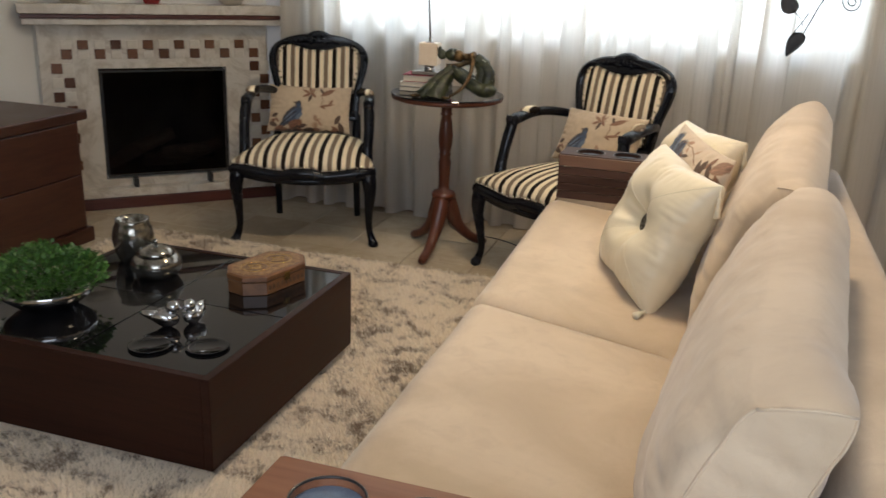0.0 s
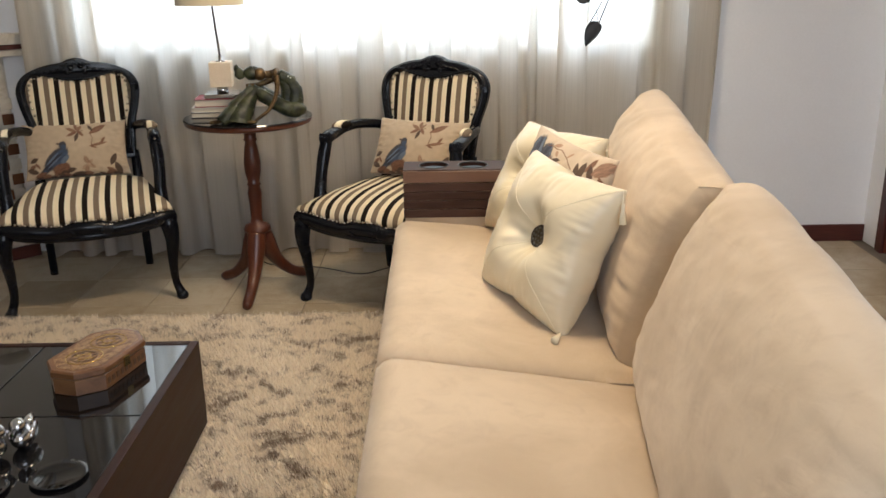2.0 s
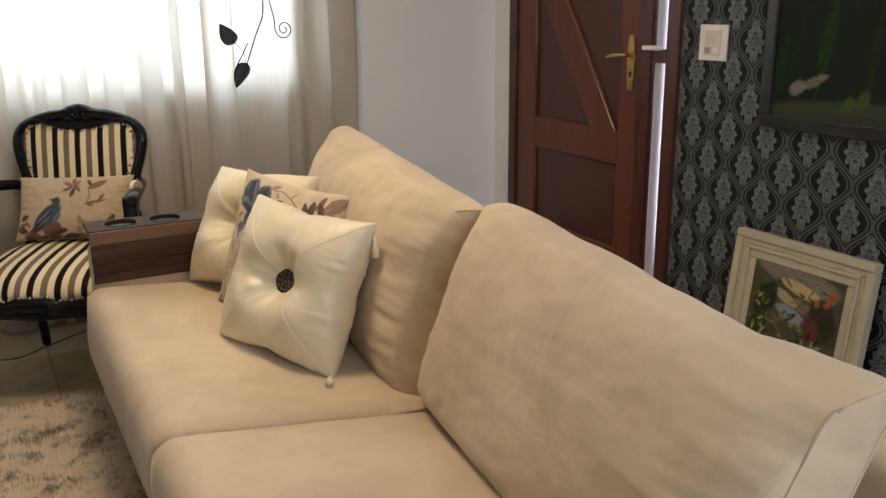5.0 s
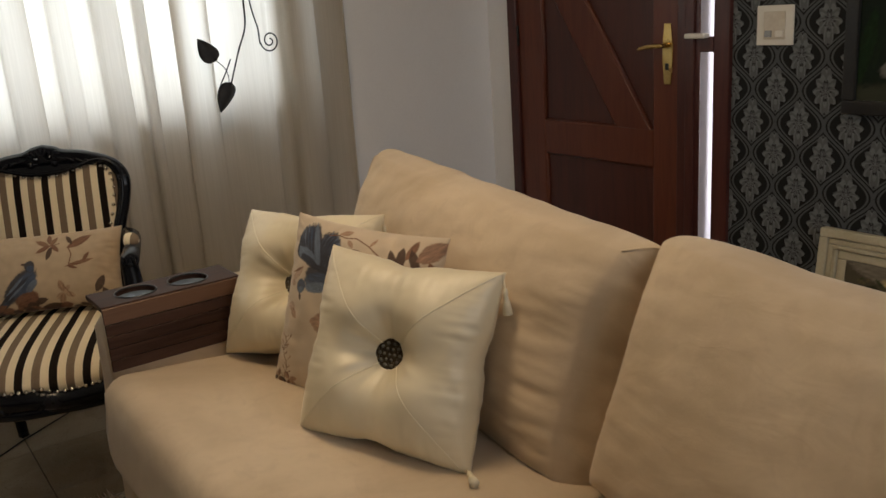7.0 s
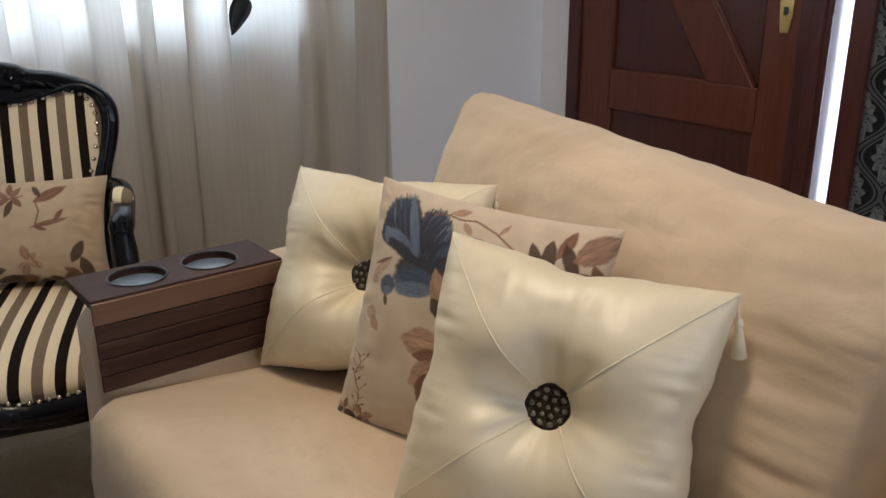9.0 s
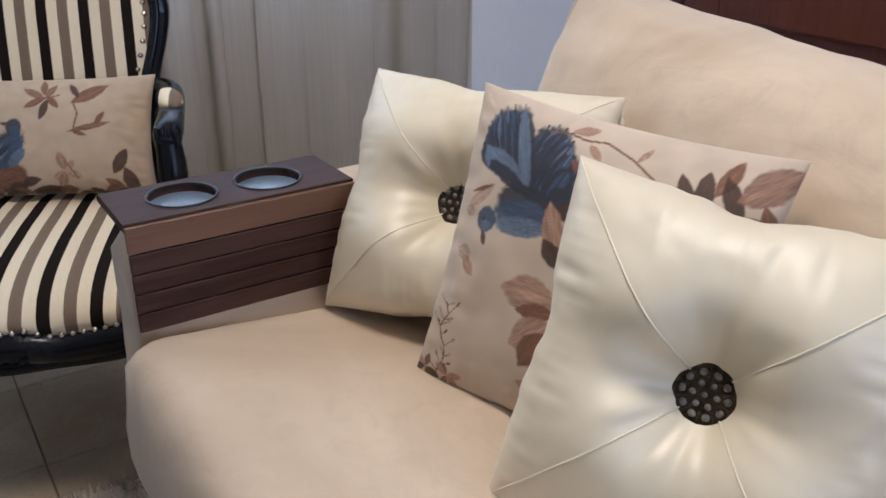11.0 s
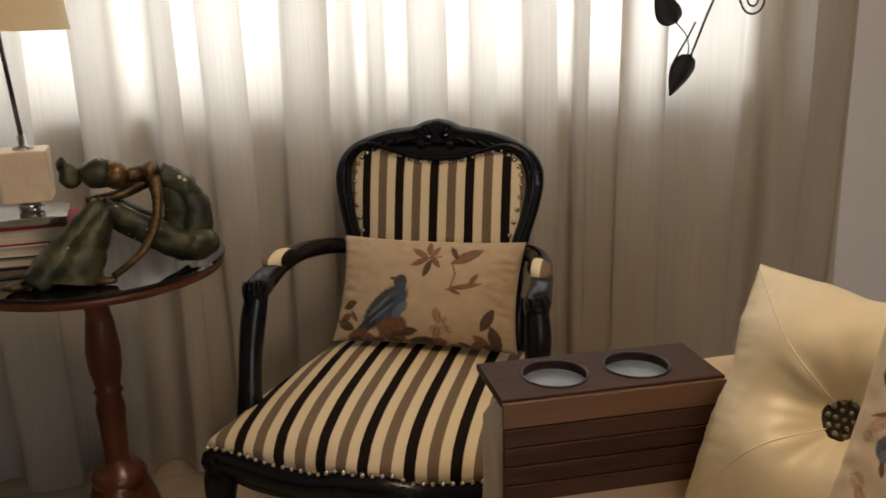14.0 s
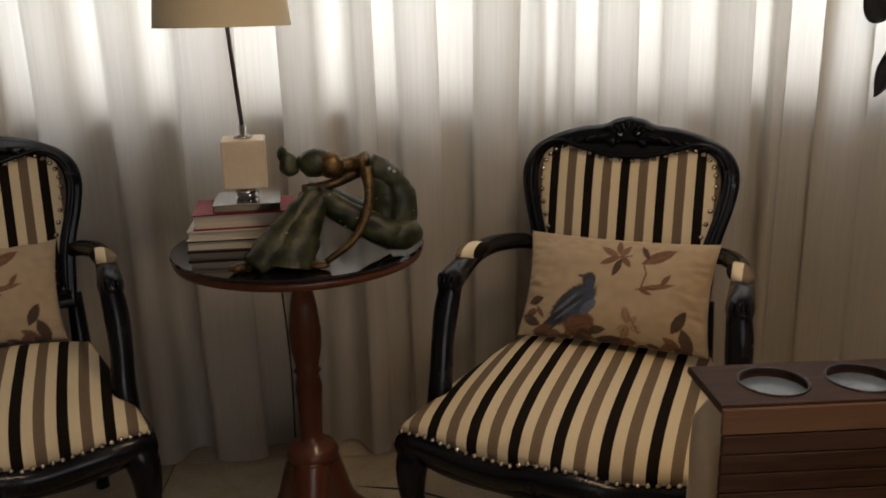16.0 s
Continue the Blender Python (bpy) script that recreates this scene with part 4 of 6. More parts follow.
def sofa():
    s = thing("sofa", "cream beige suede sofa with two loose back cushions", "sofa")
    Y0, Y1, AW = -2.515, 0.010, 0.149
    X1 = 0.98
    # base and back
    part("base", boxes((0.012, X1 - 0.02, Y0 + AW, Y1 - AW, 0.035, 0.235), bevel=0.018, seg=3), M["suede"], s, smooth=True)
    part("back_frame", boxes((0.80, X1, Y0 + 0.03, Y1 - 0.03, 0.035, 0.70), bevel=0.035, seg=4), M["suede"], s, smooth=True)
    for y in (Y0, Y1 - AW):
        bm = bmesh.new()
        add_box(bm, 0.002, X1 - 0.03, y, y + AW, 0.03, 0.652)
        bmesh.ops.subdivide_edges(bm, edges=list(bm.edges), cuts=10, use_grid_fill=True)
        for v in bm.verts:
            # a soft, slightly swollen box
            c = Vector(((v.co.x - 0.49) / 0.49, (v.co.y - y - AW / 2) / (AW / 2), (v.co.z - 0.34) / 0.31))
            q = (abs(c.x) ** 14 + abs(c.y) ** 9 + abs(c.z) ** 16) ** (1 / 11)
            if q > 1:
                v.co = Vector((0.49 + c.x / q * 0.49, y + AW / 2 + c.y / q * AW / 2, 0.34 + c.z / q * 0.31))
            v.co += Vector((0, 0.004, 0)) * noise.noise(v.co * 7) + Vector((0.004, 0, 0.003)) * noise.noise(v.co * 9 + Vector((3, 1, 0)))
        part("arm", bm, M["suede"], s, smooth=True)
    for x in (0.08, 0.88):
        for y in (Y0 + 0.09, Y1 - 0.09):
            fixed("foot", lathe([(0.0, 0), (0.022, 0), (0.028, 0.036), (0.0, 0.036)], 14, x, y), M["black_rim"], s)
    # seat cushions
    # the joint between the two seats runs a little askew
    def joint(x):
        return -1.160 - 0.10 * max(x, 0.0)
    for far in (False, True):
        n, k = 44, 40
        vs, fs = [], []
        xa, xb, zb, zt = -0.028, 0.80, 0.238, SEAT
        for j in range(k + 1):
            for i in range(n + 1):
                u, v = i / n * 2 - 1, j / k * 2 - 1
                # top sheet wraps down the front and sides
                ex, ey = abs(u) ** 1, abs(v)
                x = (xa + xb) / 2 + (xb - xa) / 2 * u
                y0, y1 = (joint(x) + 0.0005, Y1 - AW - 0.004) if far else (Y0 + AW + 0.004, joint(x) - 0.0005)
                y = (y0 + y1) / 2 + (y1 - y0) / 2 * v
                drop = 0.030 * (max(0, (-u - 0.86) / 0.14) ** 2.4) + 0.017 * (max(0, (ey - 0.955) / 0.045) ** 2.2)
                rise = 0.04 * (y + 1.2) / 1.05 if far else -0.004
                z = 0.468 - 0.10 * max(x, 0.0) + rise + 0.010 * (1 - u * u) * (1 - v ** 4) - drop + 0.004 * noise.noise((x * 4, y * 4, 1.0)) + 0.0015 * noise.noise((x * 16, y * 16, 4.0))
                vs.append((x, y, z))
        fs += [(j * (n + 1) + i, j * (n + 1) + i + 1, (j + 1) * (n + 1) + i + 1, (j + 1) * (n + 1) + i) for j in range(k) for i in range(n)]
        ring = [i for i in range(n + 1)] + [j * (n + 1) + n for j in range(1, k + 1)] + [k * (n + 1) + i for i in range(n - 1, -1, -1)] + [j * (n + 1) for j in range(k - 1, 0, -1)]
        prev = ring
        levels = ((0.40, 0.006), (0.36, 0.012), (0.30, 0.012), (0.26, 0.006), (zb, -0.006))
        for z, out in levels:
            base = len(vs)
            for r in ring:
                x, y, _ = vs[r]
                ox = -out if x < xa + 0.01 else 0
                vs.append((x + ox, y, z))
            cur = list(range(base, base + len(ring)))
            for q in range(len(ring)):
                a, b = q, (q + 1) % len(ring)
                fs.append((prev[a], prev[b], cur[b], cur[a]))
            prev = cur
        fs.append(tuple(prev))
        fixed("seat_cushion", (vs, fs), M["suede"], s)
    # back cushions
    for cy, W, seed in (((0.672, -0.640, 0.6485), 1.03, 1), ((0.612, -1.731, 0.610), 1.034, 2)):
        back_cushion(s, cy, W, seed)


def back_cushion(s, cy, W, seed):
    H, G = 0.48, 0.125
    near = cy[1] < -1.2
    lean = radians(20 if near else 18)
    side = Vector((0.096, 1.04, 0.058 if near else 0.066)).normalized()
    up = Vector((math.sin(lean), 0, math.cos(lean)))
    up = (up - side * up.dot(side)).normalized()
    rear = side.cross(up) if side.cross(up).x > 0 else up.cross(side)
    C = Vector(cy) + rear * 0.0625 + Vector((0, 0, 0.024))
    n, k = 84, 84

    def surf(u, v, front):
        au, av = abs(u), abs(v)
        crisp = 0.5 + 0.5 * min(1.0, max(0.0, (v - 0.6) / 0.35))
        puff = (1 - au ** 6) ** crisp * (1 - av ** 3.2) ** 0.7 if au < 1 and av < 1 else 0
        g = G / 2 * (1 - 0.2 * (au ** 10) * (av ** 10))
        th = g + (0.062 if front else 0.030) * puff
        if near and front:
            th -= 0.055 * min(1.0, max(0, -u - 0.3) * 2.5) * max(0, -v) ** 0.7
        # folds that run in from the edges
        wr = 0.005 * noise.noise((u * 2.2 + seed, v * 3, seed + 0.4)) + 0.0045 * noise.noise((u * 10 + v * 3, v * 7, seed + 3.4)) * (0.3 + av * av)
        wr += (0.008 if u < 0 else 0.004) * min(1.0, max(0, au - 0.60) * 3) * (1 - 0.6 * max(0, v)) * (noise.noise((u * 2.3 + 0.4, v * 11 + u * 3, seed + 7.37)) + 0.4 * noise.noise((u * 5, v * 20, seed + 1.6))) * (1 - av ** 6)
        wr *= 1 - 0.8 * max(au, av) ** 14
        wx = u * W / 2 * (1 - 0.018 * (1 - av ** 2))
        wz = v * H / 2 + 0.006 * (1 - u ** 8) * max(0, v) ** 2 + 0.005 * noise.noise((u * 3.5, 0, seed + 11)) * max(0, v)
        if not front and not near:
            # the end is pressed askew by its neighbour
            wx -= 0.05 * max(0.0, -u - 0.8) / 0.2
        if not front and near:
            wz += 0.055 * max(0, -u - 0.6) / 0.4 * max(0, v)
        return C + side * wx + up * wz + rear * ((-th - wr) if front else th + wr)
    vs, fs = [], []
    for front in (True, False):
        o = len(vs)
        for j in range(k + 1):
            for i in range(n + 1):
                u, v = i / n * 2 - 1, j / k * 2 - 1
                u = math.copysign(1 - (1 - abs(u)) ** 1.25, u)
                v = math.copysign(1 - (1 - abs(v)) ** 1.25, v)
                vs.append(surf(u, v, front))
        q = [(o + j * (n + 1) + i, o + j * (n + 1) + i + 1, o + (j + 1) * (n + 1) + i + 1, o + (j + 1) * (n + 1) + i) for j in range(k) for i in range(n)]
        fs += q if front else [tuple(reversed(f)) for f in q]
    half = (n + 1) * (k + 1)
    ring = [i for i in range(n + 1)] + [j * (n + 1) + n for j in range(1, k + 1)] + [k * (n + 1) + i for i in range(n - 1, -1, -1)] + [j * (n + 1) for j in range(k - 1, 0, -1)]
    # gusset with a swollen middle
    rows = [ring]
    for t in (0.12, 0.25, 0.38, 0.5, 0.62, 0.75, 0.88):
        base = len(vs)
        for r in ring:
            a, b = Vector(vs[r]), Vector(vs[r + half])
            p = a.lerp(b, t)
            i, j = r % (n + 1) / n * 2 - 1, r // (n + 1) / k * 2 - 1
            d = (side * i ** 13 + up * j ** 13).normalized()
            out = (0.007 + 0.019 * max(0.0, d.dot(up)) + (0.012 * abs(i) ** 9 if not near else 0.0)) * math.sin(math.pi * t) + 0.003 * noise.noise(p * 16) * math.sin(math.pi * t)
            if abs(i) > 0.99:
                # slack creases across the ends
                out += 0.011 * math.sin(math.pi * t) * noise.noise((seed, t * 1.2, p.z * 26 + t * 2)) * (1 - j ** 8)
            vs.append(p + d * out)
        rows.append(list(range(base, base + len(ring))))
    rows.append([r + half for r in ring])
    for a, b in zip(rows[:-1], rows[1:]):
        for q in range(len(ring)):
            fs.append((a[q], a[(q + 1) % len(ring)], b[(q + 1) % len(ring)], b[q]))
    cu = auto_smooth(fixed("back_cushion", (vs, fs), M["suede"], s), 45 if near else 80)
    # piped seams along the ends and the top
    for o in (0, half):
        for col in (0,) if near else (n,):
            fixed("seam", sweep([(*vs[j * (n + 1) + col + o], 0.0026) for j in range(0, k + 1)], 6), M["suede"], cu)
    corner = ring.index(k * (n + 1))
    fixed("seam", sweep([(*vs[r[corner]], 0.0026) for r in rows], 6), M["suede"], cu)


sofa()


# ---- arm trays ----
def arm_tray(y0, y1, x0, x1, wd, z, label, inner):
    """A slatted tray laid over a sofa arm, with two cup wells."""
    t = thing("arm_tray", label, "tray", None, "sofa arm trays")
    cups = ((x0 + 0.106, (y0 + y1) / 2), (x0 + 0.243, (y0 + y1) / 2))
    R = 0.051
    hole = [[(cx + R * math.cos(a), cy + R * math.sin(a)) for a in np.linspace(0, 2 * math.pi, 36, endpoint=False)] for cx, cy in cups]
    v, f = plate([[(x0, y0), (x1, y0), (x1, y1), (x0, y1)], *hole], 0.0, 0.014, 0.0012)
    top = fixed("top_board", ([(a, c, z - b) for a, b, c in v], f), wd, t, "", False)
    for cx, cy in cups:
        well = fixed("cup_well", lathe([(0.0, z - 0.0135), (R - 0.001, z - 0.0135), (R - 0.001, z - 0.0125), (0.0, z - 0.0125)], 36, cx, cy), M["rubber"], top, "cup well liner, tinted blue-grey for the daylight it reflects", False)
        rim = [(cx + (R + 0.0005) * math.cos(a), cy + (R + 0.0005) * math.sin(a), z + 0.0004, 0.0022) for a in np.linspace(0, 2 * math.pi, 40, endpoint=False)]
        fixed("cup_rim", sweep(rim, 8, True), M["black_rim"], well)
    for side, y in ((-1, y0), (1, y1)):
        a, b = (y - 0.008, y) if side < 0 else (y, y + 0.008)
        part("edge_board", boxes((x0, x1, a + 0.001, b, z - (0.044 if side == inner else 0.014), z - 0.004), bevel=0.0012, seg=1), M["tray_edge"] if wd == M["tray_wood"] else wd, t, "paler wooden edge board")
        zz = z - 0.046
        for k in range(4 if side == inner else 0):
            part("slat", boxes((x0 + 0.001, x1 - 0.001, a + 0.001, b, zz - 0.0295, zz), bevel=0.0015, seg=1), wd, t)
            zz -= 0.031


arm_tray(-0.141, 0.001, 0.0, 0.357, M["tray_wood"], 0.677, "dark brown slatted wooden sofa arm tray with two cup wells", -1)
arm_tray(-2.507, -2.364, 0.04, 0.397, M["tray_red"], 0.674, "reddish wooden sofa arm tray with two cup wells", 1)


# ---- cushions ----
def basis(c, ux, vx):
    u = Vector(ux).normalized()
    n = u.cross(Vector(vx)).normalized()
    v = n.cross(u)
    m = Matrix((u, v, n)).transposed().to_4x4()
    m.translation = Vector(c)
    return m


def pillow_mesh(name, W, H, T, mat, parent, n, k, seed, button=False, prt=None, gather=0.06, sag=0.0):
    def surf(u, v, side):
        e = max(0.0, (1 - u * u) * (1 - v * v))
        th = T / 2 * e ** (0.40 if button else 0.46)
        r = math.hypot(u, v)
        a = math.atan2(v, u)
        edge = max(abs(u), abs(v))
        along = u if abs(v) > abs(u) else v
        if button:
            th *= 1 - 0.78 * math.exp(-(r / 0.33) ** 2)
            # four puffed lobes, and small pleats drawn in to the button
            th *= 1 - 0.10 * math.cos(4 * a) * math.exp(-((r - 0.55) / 0.34) ** 2)
            th *= 1 + 0.16 * noise.noise((math.cos(a) * 3.2, math.sin(a) * 3.2, seed + 0.4)) * math.exp(-((r - 0.30) / 0.16) ** 2)
            th += 0.0055 * (noise.noise((along * 16, seed * 3 + (1 if abs(v) > abs(u) else 5), edge * 1.5)) + 0.5 * noise.noise((along * 34, seed, edge))) * max(0, edge - 0.55) / 0.45 * e ** 0.3
        th += (0.0045 * noise.noise((u * 3 + seed, v * 3, side)) + 0.006 * noise.noise((u * 9, v * 9, seed + side)) * edge ** 4) * e ** 0.3
        if edge > 0.5 and not button:
            th += 0.0035 * math.sin(along * 26 + seed + 4 * noise.noise((u * 4, v * 4, 2))) * (edge - 0.5) ** 2 * 4 * e ** 0.35
        pull = 0.012 * noise.noise((along * 9, seed, 3)) * (1 - along * along) if button else 0
        notch = 0.055 if button else 0.0
        nx, ny = notch * math.exp(-((v - 0.1) / 0.2) ** 2) * abs(u) ** 4, notch * math.exp(-((u + 0.05) / 0.2) ** 2) * abs(v) ** 4
        x = u * W / 2 * (1 - (gather + pull) * (1 - v * v) * abs(u) ** 3 - nx)
        y = v * H / 2 * (1 - (gather + pull) * (1 - u * u) * abs(v) ** 3 - ny) - sag * (1 - u * u) * max(0, v)
        return Vector((x, y, side * max(th, 0.0016)))
    vs, fs, cols = [], [], []
    for side in (1, -1):
        o = len(vs)
        for j in range(k + 1):
            for i in range(n + 1):
                u, v = i / n * 2 - 1, j / k * 2 - 1
                vs.append(surf(u, v, side))
                if prt:
                    cols.append(prt.at(u * W / H, v) if side > 0 else Vector(prt.ground))
        q = [(o + j * (n + 1) + i, o + j * (n + 1) + i + 1, o + (j + 1) * (n + 1) + i + 1, o + (j + 1) * (n + 1) + i) for j in range(k) for i in range(n)]
        fs += q if side > 0 else [tuple(reversed(f)) for f in q]
    half = (n + 1) * (k + 1)
    ring = [i for i in range(n + 1)] + [j * (n + 1) + n for j in range(1, k + 1)] + [k * (n + 1) + i for i in range(n - 1, -1, -1)] + [j * (n + 1) for j in range(k - 1, 0, -1)]
    for q in range(len(ring)):
        a, b = ring[q], ring[(q + 1) % len(ring)]
        fs.append((a, a + half, b + half, b))
    ob = fixed(name, (vs, fs), mat, parent)
    if prt:
        at = ob.data.color_attributes.new("print", "FLOAT_COLOR", "POINT")
        at.data.foreach_set("color", [q for c in cols for q in (c[0], c[1], c[2], 1.0)])
    return ob, surf


def tassel(parent, p, down, length=0.055, cord=0.012):
    p, d = Vector(p), Vector(down).normalized()
    pts = [(*p, 0.0015), (*(p + d * cord), 0.0018), (*(p + d * (cord + 0.004)), 0.005), (*(p + d * (cord + 0.010)), 0.0062), (*(p + d * (cord + 0.015)), 0.0042), (*(p + d * (cord + length * 0.6)), 0.0078), (*(p + d * (cord + length)), 0.0105)]
    fixed("tassel", sweep(pts, 12), M["satin_cord"], parent, "cream silk tassel")


def satin_pillow(m, seed, tassels, W=0.415, H=0.412):
    t = thing("satin_pillow", "square cream satin pillow with a jewelled dark button and tassels", "pillow", m, "sofa pillows")
    body, surf = pillow_mesh("cover", W, H, 0.215, M["satin"], t, 84, 84, seed, True, None, 0.06)
    for sx in (-1, 1):
        for sy in (-1, 1):
            path = [(*(surf(s * sx, s * sy, 1) + Vector((0, 0, 0.0006))), 0.0011) for s in np.linspace(0.10, 0.985, 22)]
            fixed("seam_cord", sweep(path, 6), M["satin_cord"], body)
    z = surf(0, 0, 1).z + 0.005
    b = fixed("button", lathe([(0.0, z), (0.031, z), (0.0345, z + 0.004), (0.0335, z + 0.009), (0.030, z + 0.0105), (0.027, z + 0.008), (0.014, z + 0.0095), (0.0, z + 0.010)], 36), M["bronze"], t, "round dark metal button set with beads")
    for r, k, rl, rt in ((0.0235, 10, 0.0042, 0.0048), (0.0125, 6, 0.0040, 0.0036), (0.0, 1, 0.0034, 0.0034)):
        for j in range(k):
            a = 2 * math.pi * j / k
            fixed("bead", blob((r * math.cos(a), r * math.sin(a), z + 0.0088), (rl, rt, 0.0026), 10, 6, Matrix.Rotation(a, 3, "Z")), M["stone_bead"], b)
    for k in range(10):
        a = 2 * math.pi * (k + 0.5) / 10
        fixed("rib", sweep([(0.018 * math.cos(a), 0.018 * math.sin(a), z + 0.0095, 0.0012), (0.028 * math.cos(a), 0.028 * math.sin(a), z + 0.0092, 0.0012)], 6), M["bronze"], b)
    inv = m.to_3x3().inverted()
    for sx, sy, dirw in tassels:
        tassel(t, surf(sx, sy, 1) + inv @ Vector((0, 0, 0.014 if sy < 0 else 0)), inv @ Vector(dirw), 0.055 if sy > 0 else 0.045, 0.03 if sy > 0 else 0.012)
    return t


SP1 = basis((0.423, -0.812, 0.632), (0.1825, -0.3675, -0.0285), (0.1515, 0.0475, 0.3775))
SP2 = basis((0.466, -0.300, 0.658), (0.199, -0.348, 0.002), (0.173, 0.067, 0.34))
satin_pillow(SP1, 1, ((0.985, 0.985, (0.0, -0.12, -1)), (0.985, -0.985, (-0.45, -1, 0.02))))
satin_pillow(SP2, 4, ((0.985, 0.985, (0.1, 0.05, -1)),), 0.408, 0.392)


def sofa_bird_print():
    p = Print((0.60, 0.49, 0.365), 5)
    tan, rose = (0.34, 0.20, 0.13), (0.42, 0.29, 0.21)
    # bird in flight: three fans of feathers, then body and head
    p.fan((-0.434, 0.388), (-0.194, 0.362), (-0.197, 0.734), (-0.04, 0.724), (-0.071, 0.493), 6, 0.115)
    p.fan((-0.483, 0.41), (-0.293, 0.394), (-0.442, 0.873), (-0.239, 0.968), (-0.21, 0.654), 7, 0.115)
    p.fan((-0.701, 0.502), (-0.431, 0.408), (-0.853, 0.669), (-0.904, 0.901), (-0.656, 0.954), 8, 0.115)
    p.stroke(-0.294, 0.355, -0.11, 0.517, 0.203, NAVY, 0.5, 1)
    p.stroke(-0.206, 0.352, -0.09, 0.431, 0.122, UMBER, 0.5, 1)
    p.stroke(-0.84, 0.633, -0.467, 0.479, 0.142, STEEL, 0.5, 1)
    p.stroke(-0.785, 0.565, -0.402, 0.413, 0.101, NAVY, 0.5, 1)
    p.stroke(-0.828, 0.627, -0.754, 0.505, 0.061, STEEL, 0.5, 1)
    p.stroke(-0.189, 0.347, -0.634, 0.371, 0.251, NAVY, 0.5, 0)
    p.stroke(-0.2, 0.306, -0.64, 0.272, 0.216, BLUE, 0.5, 0)
    p.stroke(-0.209, 0.258, -0.602, 0.194, 0.130, STEEL, 0.5, 0)
    p.stroke(-0.583, 0.197, -0.75, 0.206, 0.173, BLUE, 0.5, 0)
    p.stroke(-0.611, 0.161, -0.703, 0.16, 0.078, STEEL, 0.5, 0)
    p.stroke(-0.673, 0.134, -0.625, 0.042, 0.046, UMBER, 0.5, 1)
    p.stroke(-0.696, 0.2, -0.677, 0.203, 0.022, UMBER, 0.5, 0)
    p.stroke(-0.267, 0.438, -0.099, 0.079, 0.152, tan, 0.5, 1)
    p.stroke(-0.242, 0.209, -0.08, 0.056, 0.122, UMBER, 0.5, 1)
    p.stroke(-0.434, -0.149, -0.035, -0.131, 0.254, tan, 0.5, 1)
    p.stroke(-0.3, -0.249, -0.02, -0.198, 0.122, BROWN, 0.5, 1)
    p.stroke(-0.29, -0.481, -0.044, -0.249, 0.223, tan, 0.5, 1)
    p.stroke(-0.2, -0.589, -0.052, -0.313, 0.203, BROWN, 0.5, 1)
    p.stroke(-0.85, 0.226, -0.666, 0.431, 0.091, rose, 0.5, 1)
    p.stroke(-0.851, 0.331, -0.671, 0.418, 0.030, BROWN, 0.5, 1)
    p.stroke(-0.867, 0.231, -0.77, 0.202, 0.081, rose, 0.5, 1)
    p.stroke(-0.851, -0.031, -0.711, -0.052, 0.112, rose, 0.5, 1)
    p.stroke(-0.79, -0.058, -0.658, -0.167, 0.081, tan, 0.5, 1)
    # spray of dark leaves at the far upper corner
    for cx, cy, rx, ry, deg, col in ((0.47, 0.66, 0.15, 0.055, 115, UMBER), (0.56, 0.70, 0.15, 0.06, 95, UMBER), (0.66, 0.82, 0.13, 0.055, 70, BROWN), (0.72, 0.70, 0.16, 0.06, 120, UMBER), (0.88, 0.82, 0.19, 0.115, 40, (0.24, 0.13, 0.085)), (0.80, 0.58, 0.14, 0.06, 20, UMBER), (0.62, 0.55, 0.12, 0.045, -10, BROWN), (0.94, 0.62, 0.12, 0.05, -60, BROWN)):
        p.leaf(cx, cy, rx, ry, deg, col)
    pts = ((-0.42, 0.83), (-0.30, 0.86), (-0.18, 0.84), (-0.05, 0.86), (0.12, 0.80), (0.26, 0.72), (0.36, 0.66))
    for a, b in zip(pts[:-1], pts[1:]):
        p.line(*a, *b, 0.008, BROWN)
    p.leaf(-0.20, 0.90, 0.09, 0.035, 20, tan).leaf(-0.10, 0.78, 0.07, 0.03, -40, tan).leaf(-0.04, 0.69, 0.11, 0.035, 15, UMBER).leaf(-0.16, 0.66, 0.08, 0.03, -35, BROWN).leaf(0.18, 0.84, 0.07, 0.02, 60, tan)
    # thin twigs at the lower edge
    rnd = random.Random(9)
    x, y = -0.80, -0.95
    for k in range(9):
        x2, y2 = x + rnd.uniform(-0.06, 0.045), y + rnd.uniform(0.05, 0.085)
        p.line(x, y, x2, y2, 0.006, BROWN)
        for q in (-1, 1):
            a = rnd.uniform(25, 75)
            L = rnd.uniform(0.05, 0.11)
            ex, ey = x2 + q * L * math.cos(radians(a)), y2 + L * math.sin(radians(a))
            p.line(x2, y2, ex, ey, 0.004, BROWN).leaf(ex, ey, 0.028, 0.011, a if q > 0 else 180 - a, (tan, BROWN, rose)[k % 3])
        x, y = x2, y2
    p.flower(-0.91, -0.90, 0.11, (UMBER, BROWN, tan), 0, 5).flower(-0.72, -0.90, 0.10, (tan, BROWN), 20, 5)
    for cx, cy, r0 in ((0.35, -0.55, 0.2), (0.7, -0.1, 0.18), (0.0, -0.75, 0.18), (0.15, 0.2, 0.16)):
        for k in range(4):
            a = 35 + 65 * k + 40 * cx
            p.leaf(cx + r0 * 0.6 * math.cos(radians(a)), cy + r0 * 0.6 * math.sin(radians(a)), r0 * 0.6, r0 * 0.24, a, (BROWN, UMBER, tan)[k % 3])
    return p


